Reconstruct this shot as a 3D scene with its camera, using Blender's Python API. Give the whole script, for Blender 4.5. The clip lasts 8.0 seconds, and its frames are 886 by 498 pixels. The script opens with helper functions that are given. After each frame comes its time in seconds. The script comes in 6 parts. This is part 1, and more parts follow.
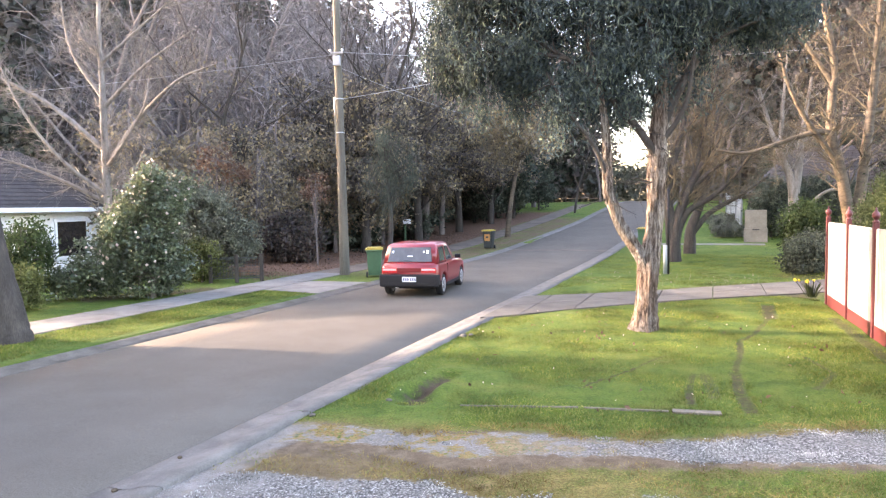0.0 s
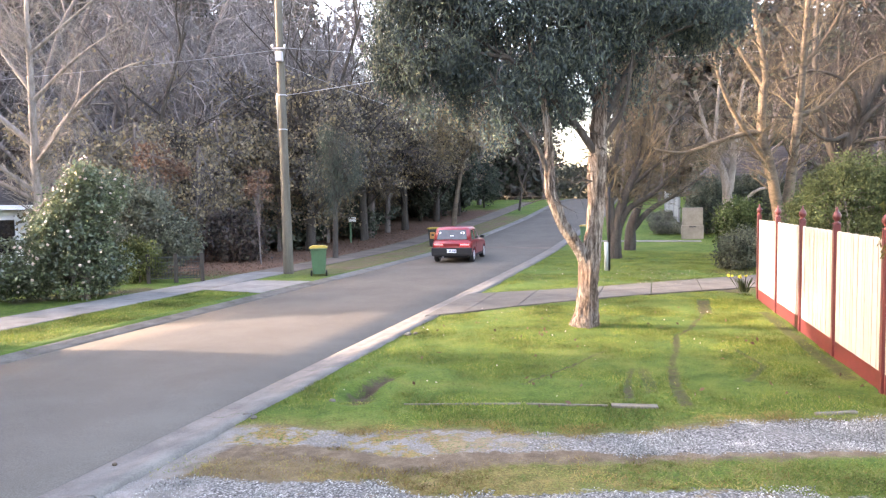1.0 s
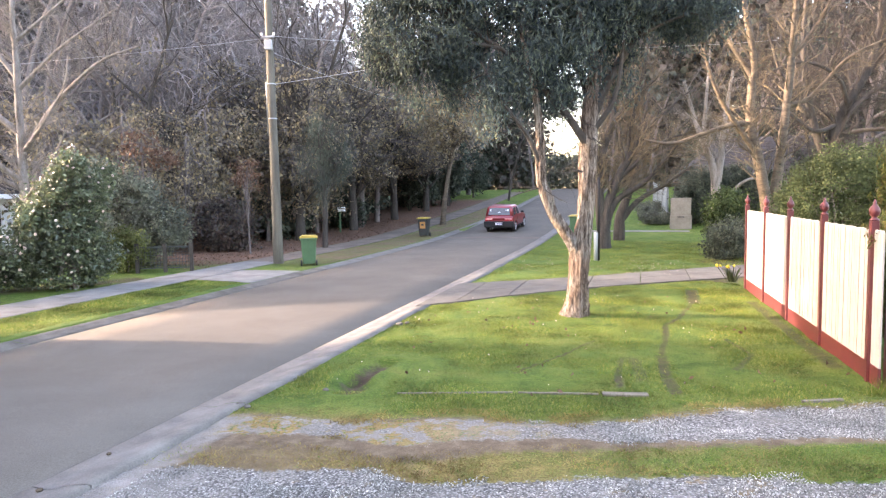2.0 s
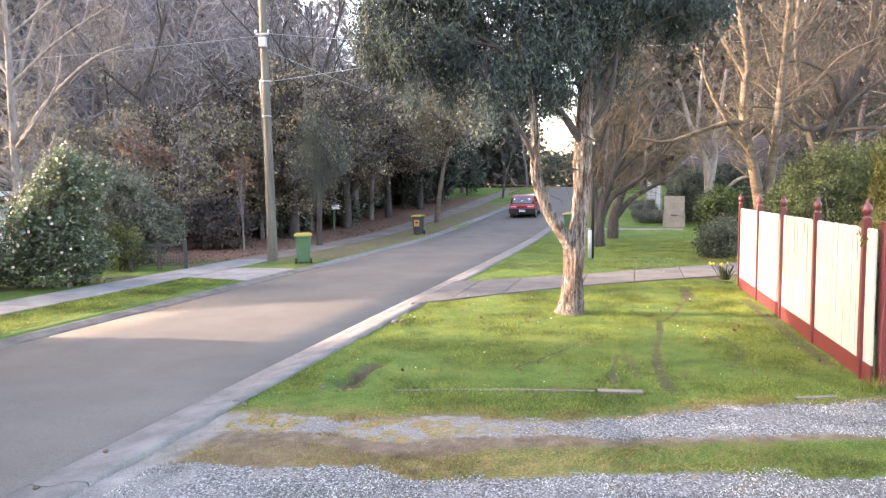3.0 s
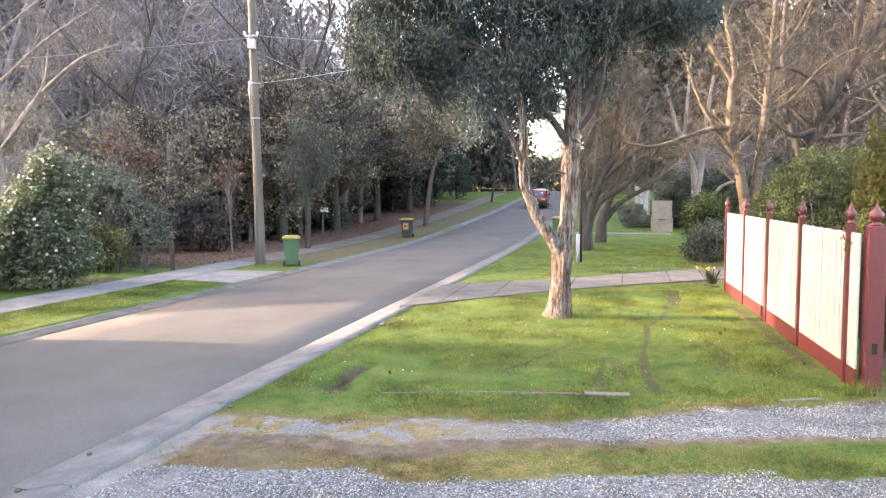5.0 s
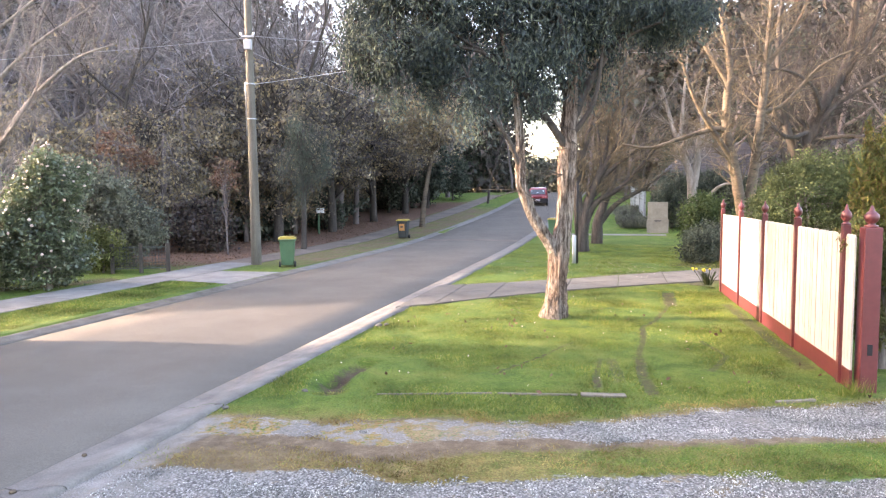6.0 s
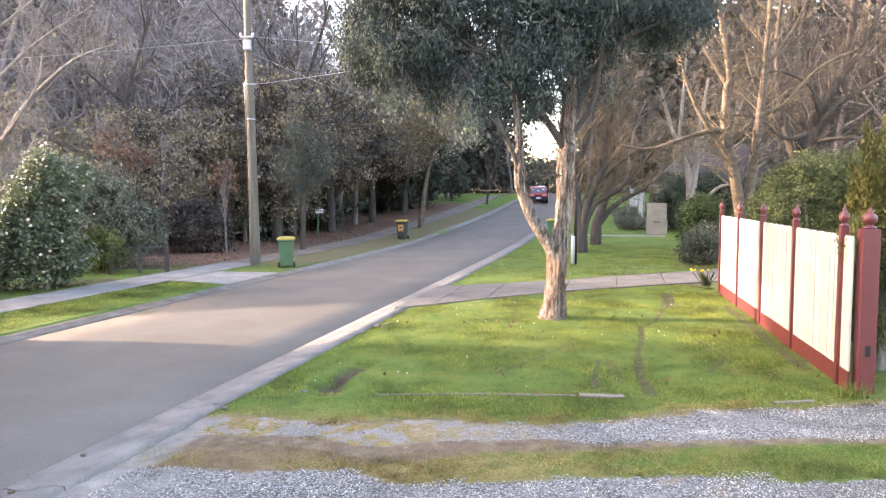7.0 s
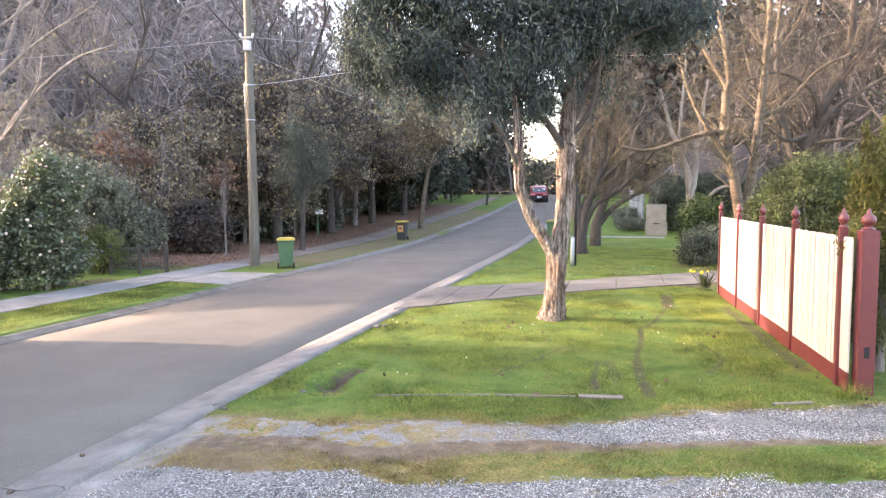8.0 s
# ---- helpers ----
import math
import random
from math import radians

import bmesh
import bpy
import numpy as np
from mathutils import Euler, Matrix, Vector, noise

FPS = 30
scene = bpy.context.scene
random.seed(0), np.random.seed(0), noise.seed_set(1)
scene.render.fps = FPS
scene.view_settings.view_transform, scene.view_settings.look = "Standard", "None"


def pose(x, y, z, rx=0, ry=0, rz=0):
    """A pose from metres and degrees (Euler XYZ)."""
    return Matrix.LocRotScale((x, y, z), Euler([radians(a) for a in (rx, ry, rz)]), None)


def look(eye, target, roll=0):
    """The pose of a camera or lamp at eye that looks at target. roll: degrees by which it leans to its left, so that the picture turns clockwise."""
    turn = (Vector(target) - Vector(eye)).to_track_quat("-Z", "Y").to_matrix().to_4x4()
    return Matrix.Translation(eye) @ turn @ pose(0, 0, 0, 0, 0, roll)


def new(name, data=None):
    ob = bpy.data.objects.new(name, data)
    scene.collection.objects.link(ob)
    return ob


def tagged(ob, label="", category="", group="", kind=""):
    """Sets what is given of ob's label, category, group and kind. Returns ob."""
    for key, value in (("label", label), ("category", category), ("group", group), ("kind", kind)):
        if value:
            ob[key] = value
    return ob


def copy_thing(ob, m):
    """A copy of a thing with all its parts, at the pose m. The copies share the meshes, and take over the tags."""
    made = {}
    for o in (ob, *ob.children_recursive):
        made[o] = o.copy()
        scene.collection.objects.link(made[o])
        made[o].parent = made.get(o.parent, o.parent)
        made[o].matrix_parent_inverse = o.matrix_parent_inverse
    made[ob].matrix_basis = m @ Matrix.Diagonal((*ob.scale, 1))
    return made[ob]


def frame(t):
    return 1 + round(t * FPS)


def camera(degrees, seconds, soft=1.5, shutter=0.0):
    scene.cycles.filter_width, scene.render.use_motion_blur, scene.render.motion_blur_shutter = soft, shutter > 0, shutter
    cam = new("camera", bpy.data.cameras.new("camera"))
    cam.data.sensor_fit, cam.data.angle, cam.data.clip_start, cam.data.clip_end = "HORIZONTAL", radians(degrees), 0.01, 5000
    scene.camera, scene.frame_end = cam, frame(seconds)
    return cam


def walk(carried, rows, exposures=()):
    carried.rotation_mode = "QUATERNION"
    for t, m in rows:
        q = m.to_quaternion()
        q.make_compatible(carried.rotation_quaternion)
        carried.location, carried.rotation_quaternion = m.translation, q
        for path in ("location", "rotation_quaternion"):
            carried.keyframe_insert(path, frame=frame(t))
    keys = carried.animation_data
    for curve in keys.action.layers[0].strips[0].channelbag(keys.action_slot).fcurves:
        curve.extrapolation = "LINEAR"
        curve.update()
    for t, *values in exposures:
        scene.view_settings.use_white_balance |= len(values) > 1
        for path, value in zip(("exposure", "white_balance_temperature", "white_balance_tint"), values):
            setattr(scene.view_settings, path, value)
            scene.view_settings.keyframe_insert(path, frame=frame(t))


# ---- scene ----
cam = camera(65.0, 8.0, soft=1.25)
PATH = [
    (0, (0.193, 0.109, 2.501), (-0.083, 2.086, 2.379), -1.0),
    (0.5, (0.256, 0.055, 2.545), (0.079, 2.044, 2.431), -1.2),
    (1, (0.234, 0.103, 2.52), (0.111, 2.095, 2.388), -1.0),
    (1.5, (0.21, 0.086, 2.523), (0.107, 2.078, 2.372), -0.9),
    (3, (0.156, 0.039, 2.527), (0.083, 2.03, 2.359), -0.8),
    (3.5, (0.163, 0.033, 2.525), (0.098, 2.025, 2.362), -0.7),
    (4, (0.173, 0.031, 2.524), (0.116, 2.024, 2.364), -0.7),
    (4.5, (0.174, 0.032, 2.516), (0.125, 2.025, 2.357), -0.6),
    (6, (0.164, 0.038, 2.51), (0.134, 2.032, 2.355), -0.4),
    (6.5, (0.165, 0.028, 2.509), (0.138, 2.022, 2.355), -0.4),
    (7, (0.166, 0.027, 2.512), (0.139, 2.021, 2.359), -0.3),
    (7.5, (0.166, 0.034, 2.505), (0.14, 2.028, 2.354), -0.2),
    (8, (0.167, 0.023, 2.508), (0.141, 2.017, 2.358), -0.2),
]
walk(cam, [(t, look(eye, target, roll)) for t, eye, target, roll in PATH], [(0, 4.0, 7200, 28), (8, 4.0, 7200, 28)])

# ---- light ----
SUN_ELEVATION, SUN_TOWARDS = 12.5, (-0.993, 0.119)
world = bpy.data.worlds.new("sky")
scene.world = world
world.use_nodes = True
_sky = world.node_tree.nodes.new("ShaderNodeTexSky")
_sky.sky_type, _sky.sun_disc = "NISHITA", False
_sky.sun_elevation = radians(SUN_ELEVATION)
_sky.sun_rotation = math.atan2(SUN_TOWARDS[0], SUN_TOWARDS[1])
_sky.dust_density, _sky.ozone_density, _sky.air_density = 3.0, 1.0, 1.0
world.node_tree.links.new(_sky.outputs[0], world.node_tree.nodes["Background"].inputs[0])
world.node_tree.nodes["Background"].inputs[1].default_value = 0.15
_lamp = bpy.data.lights.new("sun", "SUN")
_lamp.energy, _lamp.angle, _lamp.color = 1.48, radians(0.6), (1.0, 0.9, 0.75)
_sun = new("sun", _lamp)
_e = radians(SUN_ELEVATION)
_from = Vector((SUN_TOWARDS[0] * math.cos(_e), SUN_TOWARDS[1] * math.cos(_e), math.sin(_e)))
_sun.matrix_world = look(_from * 60, (0, 0, 0))

# ---- the lie of the land: s runs along the road, c across it to the right ----
UX, UY = 0.2336, 0.9723


def rise(s):
    """Height of the road along its length: level, then a hill, then level again."""
    s = np.asarray(s, float)
    up = 0.07 * (np.sqrt((s - 36) ** 2 + 16) + (s - 36)) / 2
    top = 0.07 * (np.sqrt((s - 76) ** 2 + 60) + (s - 76)) / 2
    return up - top


def bend(s):
    k = np.clip((np.asarray(s, float) - 34) / 22, 0, 1)
    return 0.9 * k * k * (3 - 2 * k)


def at(s, c, z=0.0):
    """World place at s along and c across the straight line of the road, z above the ground there."""
    return Vector((s * UX + c * UY, s * UY - c * UX, float(rise(s)) + z))


def sc(x, y):
    return x * UX + y * UY, x * UY - y * UX


def ground_z(x, y):
    return float(rise(x * UX + y * UY))


ROAD_TURN = -math.degrees(math.atan2(UX, UY))

# ---- meshes ----


def quick_mesh(name, verts, faces):
    verts, faces = np.asarray(verts, np.float32).reshape(-1, 3), np.asarray(faces, np.int32)
    n, k = faces.shape
    me = bpy.data.meshes.new(name)
    me.vertices.add(len(verts))
    me.vertices.foreach_set("co", verts.ravel())
    me.loops.add(n * k)
    me.loops.foreach_set("vertex_index", faces.ravel())
    me.polygons.add(n)
    me.polygons.foreach_set("loop_start", np.arange(0, n * k, k, dtype=np.int32))
    me.polygons.foreach_set("loop_total", np.full(n, k, np.int32))
    me.update(calc_edges=True)
    return me


def smooth(me, on=True):
    me.polygons.foreach_set("use_smooth", np.full(len(me.polygons), on))
    return me


def as_mesh(name, shape):
    if isinstance(shape, bpy.types.Mesh):
        return shape
    me = bpy.data.meshes.new(name)
    bmesh.ops.recalc_face_normals(shape, faces=shape.faces)
    shape.to_mesh(me)
    shape.free()
    return me


def part(name, shape, material, parent, label="", m=None):
    me = as_mesh(name, shape)
    if material is not None and not me.materials:
        me.materials.append(material)
    ob = new(name, me)
    ob.parent = parent
    if m is not None:
        ob.matrix_basis = m
    if label:
        tagged(ob, label)
    return ob


def thing(name, m, label, category, group="", kind=""):
    ob = new(name)
    ob.empty_display_size = 0.2
    ob.matrix_basis = m
    return tagged(ob, label, category, group, kind)


def solid(name, shape, material, label, category="", group="", kind="", m=None):
    ob = part(name, shape, material, None, "", m)
    return tagged(ob, label, category, group, kind)


def box(size, centre=(0, 0, 0), bevel=0.0, m=None, bm=None, taper=None):
    bm = bm or bmesh.new()
    made = bmesh.ops.create_cube(bm, size=1.0)["verts"]
    bmesh.ops.scale(bm, vec=size, verts=made)
    if taper:
        for v in made:
            if v.co.z > 0:
                v.co.x *= taper[0]
                v.co.y *= taper[1]
    bmesh.ops.translate(bm, vec=centre, verts=made)
    if bevel:
        edges = list({e for v in made for e in v.link_edges})
        made = list({v for f in bmesh.ops.bevel(bm, geom=edges, offset=bevel, segments=2, affect="EDGES", profile=0.5)["faces"] for v in f.verts} | {v for v in made if v.is_valid})
    if m is not None:
        bmesh.ops.transform(bm, matrix=m, verts=made)
    return bm


def lathe(profile, sides=16, bm=None, m=None):
    """A turned shape about z from (radius, height) pairs."""
    bm = bm or bmesh.new()
    rings = []
    for r, z in profile:
        rings.append([bm.verts.new((r * math.cos(a), r * math.sin(a), z)) for a in (2 * math.pi * i / sides for i in range(sides))])
    for a, b in zip(rings, rings[1:]):
        for i in range(sides):
            bm.faces.new((a[i], a[(i + 1) % sides], b[(i + 1) % sides], b[i]))
    bm.faces.new(rings[0][::-1])
    bm.faces.new(rings[-1])
    if m is not None:
        bmesh.ops.transform(bm, matrix=m, verts=[v for ring in rings for v in ring])
    for f in bm.faces:
        f.smooth = True
    return bm


class Wood:
    """Collects tapering tubes into one mesh."""

    def __init__(self):
        self.v, self.f, self.n = [], [], 0

    def tube(self, pts, rad, sides, lump=0.0, rng=None):
        pts, rad = np.asarray(pts, float), np.asarray(rad, float)
        t = np.gradient(pts, axis=0)
        t /= np.linalg.norm(t, axis=1)[:, None] + 1e-9
        ref = np.array([0.3, 1.0, 0.1]) if abs(t[0][1]) < 0.8 else np.array([1.0, 0.2, 0.1])
        a = np.cross(t, ref)
        a /= np.linalg.norm(a, axis=1)[:, None] + 1e-9
        b = np.cross(t, a)
        ang = np.arange(sides) * 2 * np.pi / sides
        r = rad[:, None] * np.ones(sides)
        if lump and rng is not None:
            r = r * (1 + lump * rng.normal(size=(1, sides)) + 0.6 * lump * rng.normal(size=(len(pts), sides)))
        ring = pts[:, None] + r[..., None] * (np.cos(ang)[None, :, None] * a[:, None] + np.sin(ang)[None, :, None] * b[:, None])
        i = np.arange(len(pts) - 1)[:, None] * sides + np.arange(sides)[None]
        j = np.arange(len(pts) - 1)[:, None] * sides + (np.arange(sides)[None] + 1) % sides
        self.v.append(ring.reshape(-1, 3))
        self.f.append(np.stack([i, j, j + sides, i + sides], -1).reshape(-1, 4) + self.n)
        self.n += ring.shape[0] * sides

    def mesh(self, name):
        return smooth(quick_mesh(name, np.concatenate(self.v), np.concatenate(self.f)))


def fine(pts, n):
    """A smooth line through the points, n places a span."""
    pts = np.asarray(pts, float)
    p = np.vstack([2 * pts[0] - pts[1], pts, 2 * pts[-1] - pts[-2]])
    out = []
    for i in range(len(pts) - 1):
        a, b, c, d = p[i:i + 4]
        for u in np.arange(n) / n:
            out.append(0.5 * (2 * b + (c - a) * u + (2 * a - 5 * b + 4 * c - d) * u ** 2 + (3 * b - a - 3 * c + d) * u ** 3))
    out.append(pts[-1])
    return np.array(out)


def grow(w, rng, p, d, length, r, level, last, spec, tips):
    """A branch that wanders, tapers and forks."""
    n = (7, 6, 5, 4, 3)[level]
    pts, d = [np.array(p, float)], np.array(d, float) / np.linalg.norm(d)
    for _ in range(n - 1):
        d = d + rng.normal(size=3) * spec["wander"] + np.array([0, 0, spec["lift"][level]])
        d /= np.linalg.norm(d)
        pts.append(pts[-1] + d * length / (n - 1))
    pts = np.array(pts)
    rad = r * np.linspace(1, 0.3 if level < last else 0.2, n)
    w.tube(pts, rad, (9, 6, 4, 3, 3)[level])
    tips.append((level, pts[-1], pts[n // 2]))
    if level == last:
        return
    for k in range(spec["kids"][level]):
        u = spec["from"][level] + (1 - spec["from"][level]) * (k + rng.random()) / spec["kids"][level]
        i = min(int(u * (n - 1)), n - 2)
        q = pts[i] + (pts[i + 1] - pts[i]) * (u * (n - 1) - i)
        t = pts[i + 1] - pts[i]
        t /= np.linalg.norm(t)
        side = np.cross(t, rng.normal(size=3))
        side /= np.linalg.norm(side) + 1e-9
        angle = radians(rng.uniform(*spec["angle"]))
        grow(w, rng, q, t * math.cos(angle) + side * math.sin(angle), length * rng.uniform(*spec["shrink"]) * (1.15 - 0.5 * u),
             rad[i] * rng.uniform(0.45, 0.65), level + 1, last, spec, tips)


def leaf_mesh(name, centres, rng, length, width, droop=0.3, cup=0.25):
    """Folded pointed leaves, four corners each, at the centres."""
    c = np.asarray(centres, float)
    n = len(c)
    d = rng.normal(size=(n, 3))
    d[:, 2] -= droop * 2
    d /= np.linalg.norm(d, axis=1)[:, None]
    s = np.cross(d, rng.normal(size=(n, 3)))
    s /= np.linalg.norm(s, axis=1)[:, None] + 1e-9
    up = np.cross(s, d)
    ln = length * rng.uniform(0.6, 1.3, n)[:, None]
    wd = width * rng.uniform(0.7, 1.3, n)[:, None]
    v = np.stack([c - d * ln / 2, c + s * wd / 2 + up * wd * cup, c + d * ln / 2, c - s * wd / 2 + up * wd * cup], 1)
    return quick_mesh(name, v.reshape(-1, 3), np.arange(n * 4).reshape(n, 4))


def clumps(rng, blobs, n, leaves, spread, hollow=0.35, hang=1.0):
    """Leaf places gathered in n sprays that fill ellipsoid blobs (centre, radii)."""
    vol = np.array([b[1][0] * b[1][1] * b[1][2] for b in blobs]) ** 0.75
    pick = rng.choice(len(blobs), n, p=vol / vol.sum())
    q = rng.normal(size=(n, 3))
    q /= np.linalg.norm(q, axis=1)[:, None]
    q *= (hollow + (1.06 - hollow) * rng.random(n) ** 0.6)[:, None]
    hearts = np.array([blobs[i][0] for i in pick]) + q * np.array([blobs[i][1] for i in pick])
    size = spread * rng.uniform(0.55, 1.35, n)
    out = hearts[:, None] + rng.normal(size=(n, leaves, 3)) * (size[:, None, None] * np.array([0.5, 0.5, 0.42 * hang]))
    return out.reshape(-1, 3), hearts


# ---- materials ----


def shader(name):
    m = bpy.data.materials.new(name)
    m.use_nodes = True
    nt = m.node_tree
    return m, nt, nt.nodes["Principled BSDF"]


def ramp_of(nt, source, stops):
    r = nt.nodes.new("ShaderNodeValToRGB")
    while len(r.color_ramp.elements) < len(stops):
        r.color_ramp.elements.new(0.5)
    for e, (pos, col) in zip(r.color_ramp.elements, stops):
        e.position, e.color = pos, (*col, 1)
    nt.links.new(source, r.inputs[0])
    return r.outputs[0]


def noise_of(nt, coord, scale, detail=4.0, rough=0.6, stretch=None):
    if stretch:
        mp = nt.nodes.new("ShaderNodeMapping")
        mp.inputs["Scale"].default_value = stretch
        nt.links.new(coord, mp.inputs[0])
        coord = mp.outputs[0]
    n = nt.nodes.new("ShaderNodeTexNoise")
    n.inputs["Scale"].default_value, n.inputs["Detail"].default_value, n.inputs["Roughness"].default_value = scale, detail, rough
    nt.links.new(coord, n.inputs["Vector"])
    return n.outputs["Fac"]


def mix_of(nt, fac, a, b, kind="MIX"):
    m = nt.nodes.new("ShaderNodeMix")
    m.data_type, m.blend_type = "RGBA", kind
    for sock, val in ((m.inputs[0], fac), (m.inputs[6], a), (m.inputs[7], b)):
        if isinstance(val, bpy.types.NodeSocket):
            nt.links.new(val, sock)
        elif isinstance(val, (int, float)):
            sock.default_value = val
        else:
            sock.default_value = (*val, 1)
    return m.outputs[2]


def math_of(nt, op, a, b=None, clamp=False):
    m = nt.nodes.new("ShaderNodeMath")
    m.operation, m.use_clamp = op, clamp
    for sock, val in zip(m.inputs, (a, b)):
        if isinstance(val, bpy.types.NodeSocket):
            nt.links.new(val, sock)
        elif val is not None:
            sock.default_value = val
    return m.outputs[0]


def bump_of(nt, bsdf, height, strength, distance):
    b = nt.nodes.new("ShaderNodeBump")
    b.inputs["Strength"].default_value, b.inputs["Distance"].default_value = strength, distance
    nt.links.new(height, b.inputs["Height"])
    nt.links.new(b.outputs[0], bsdf.inputs["Normal"])


def surface(name, dark, light, scale=3.0, rough=0.8, fine_scale=60.0, fine_amount=0.35, bump=0.3, depth=0.01, stretch=None, metal=0.0, spec=0.4, varied=0.0, coord="Object"):
    """A two-scale surface: slow stains between two colours, fine grain over them, and fine relief."""
    m, nt, bsdf = shader(name)
    tc = nt.nodes.new("ShaderNodeTexCoord").outputs[coord]
    slow = noise_of(nt, tc, scale, 5.0, 0.62, stretch)
    grain = noise_of(nt, tc, fine_scale, 3.0, 0.7, stretch)
    col = ramp_of(nt, slow, [(0.3, dark), (0.7, light)])
    lo = 1 - fine_amount
    col = mix_of(nt, 1.0, col, ramp_of(nt, grain, [(0.3, (lo, lo, lo)), (0.7, (1, 1, 1))]), "MULTIPLY")
    if varied:
        info = nt.nodes.new("ShaderNodeObjectInfo")
        v = 1 - varied
        col = mix_of(nt, 1.0, col, ramp_of(nt, info.outputs["Random"], [(0.0, (v, v, v)), (1.0, (1, 1, 1))]), "MULTIPLY")
    nt.links.new(col, bsdf.inputs["Base Color"])
    bsdf.inputs["Roughness"].default_value, bsdf.inputs["Metallic"].default_value = rough, metal
    bsdf.inputs["Specular IOR Level"].default_value = spec
    if bump:
        bump_of(nt, bsdf, grain, bump, depth)
    return m


def foliage(name, stops, rough=0.5, through_light=0.3, spec=0.4):
    """Leaves that differ one by one and let some light through."""
    m, nt, bsdf = shader(name)
    geo = nt.nodes.new("ShaderNodeNewGeometry")
    k = len(stops) - 1
    col = ramp_of(nt, geo.outputs["Random Per Island"], [(i / k, c) for i, c in enumerate(stops)])
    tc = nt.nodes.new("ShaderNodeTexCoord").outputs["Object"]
    # slow noise over the colour imitates lit clumps and the dark gaps between
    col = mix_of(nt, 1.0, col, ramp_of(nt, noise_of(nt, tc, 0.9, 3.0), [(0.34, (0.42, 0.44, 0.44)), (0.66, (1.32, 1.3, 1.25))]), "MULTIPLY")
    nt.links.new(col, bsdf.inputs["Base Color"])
    bsdf.inputs["Roughness"].default_value, bsdf.inputs["Specular IOR Level"].default_value = rough, spec
    tr = nt.nodes.new("ShaderNodeBsdfTranslucent")
    nt.links.new(col, tr.inputs[0])
    mx = nt.nodes.new("ShaderNodeMixShader")
    mx.inputs[0].default_value = through_light
    nt.links.new(bsdf.outputs[0], mx.inputs[1])
    nt.links.new(tr.outputs[0], mx.inputs[2])
    nt.links.new(mx.outputs[0], nt.nodes["Material Output"].inputs[0])
    return m


def plain(name, colour, rough=0.5, metal=0.0, spec=0.5, coat=0.0, grain=0.06):
    m, nt, bsdf = shader(name)
    tc = nt.nodes.new("ShaderNodeTexCoord").outputs["Object"]
    lo = 1 - grain
    col = mix_of(nt, 1.0, colour, ramp_of(nt, noise_of(nt, tc, 9.0, 5.0), [(0.3, (lo, lo, lo)), (0.7, (1, 1, 1))]), "MULTIPLY")
    nt.links.new(col, bsdf.inputs["Base Color"])
    bsdf.inputs["Roughness"].default_value, bsdf.inputs["Metallic"].default_value = rough, metal
    bsdf.inputs["Specular IOR Level"].default_value, bsdf.inputs["Coat Weight"].default_value = spec, coat
    return m


def band_mask(nt, pos, lo, hi, soft):
    """1 where pos lies between lo and hi."""
    a = math_of(nt, "DIVIDE", math_of(nt, "SUBTRACT", pos, lo), soft, True)
    b = math_of(nt, "DIVIDE", math_of(nt, "SUBTRACT", hi, pos), soft, True)
    return math_of(nt, "MULTIPLY", a, b)


# wheel marks on the lawn: from, to, half width, how bare
MARKS = (((-1.42, 8.65), (-1.44, 9.3), 0.17, 1.0), ((-1.44, 9.25), (-1.14, 10.1), 0.15, 1.0), ((2.0, 8.75), (2.1, 9.4), 0.07, 0.8), ((2.1, 9.4), (2.35, 10.3), 0.05, 0.55), ((2.62, 8.5), (2.72, 9.3), 0.10, 0.75),
         ((2.72, 9.3), (2.95, 10.4), 0.09, 0.7), ((2.35, 9.0), (2.5, 10.3), 0.1, 0.4), ((2.95, 10.4), (3.4, 11.8), 0.06, 0.6), ((3.4, 11.8), (3.68, 12.9), 0.07, 0.75), ((3.68, 12.9), (4.1, 13.5), 0.06, 0.7),
         ((4.1, 13.5), (4.95, 15.4), 0.06, 0.5), ((4.95, 15.3), (5.55, 17.5), 0.17, 0.85), ((0.70, 9.45), (1.65, 10.75), 0.04, 0.75), ((1.65, 10.75), (2.2, 11.6), 0.03, 0.45), ((3.7, 9.5), (4.3, 10.5), 0.06, 0.5),
         ((4.3, 10.5), (4.3, 11.7), 0.05, 0.4), ((8.0, 23.3), (10.4, 25.4), 0.95, 0.8), ((6.6, 18.6), (7.4, 19.8), 0.6, 0.85), ((6.2, 15.4), (5.1, 9.6), 0.13, 0.6), ((0.6, 19.15), (3.0, 20.05), 0.10, 0.55), ((3.0, 20.05), (6.9, 22.0), 0.15, 0.6), ((7.3, 21.3), (8.6, 21.0), 0.8, 0.8), ((-12.6, 17.9), (-9.9, 20.7), 0.7, 0.85))

# edges of the gravel drive, as (x, y) from left to right: lawn, upper gravel, bare strip, grass strip
LAWN_EDGE = ((-4.0, 7.8), (-2.4, 7.68), (-1.8, 7.55), (-0.8, 7.48), (0.15, 7.54), (1.05, 7.36), (1.9, 7.46), (2.35, 7.66), (3.4, 7.9), (4.4, 7.98), (5.1, 8.1), (8.0, 8.3))
UPPER_EDGE = ((-4.0, 7.1), (-2.2, 7.08), (-1.2, 6.98), (-0.7, 6.74), (0.15, 6.83), (1.0, 6.93), (1.85, 6.83), (3.0, 6.88), (4.5, 7.0), (8.0, 7.2))
BARE_EDGE = ((-4.0, 6.95), (-1.3, 6.6), (-0.7, 6.3), (0.15, 6.5), (1.25, 6.66), (2.4, 6.72), (4.4, 6.84), (8.0, 7.0))
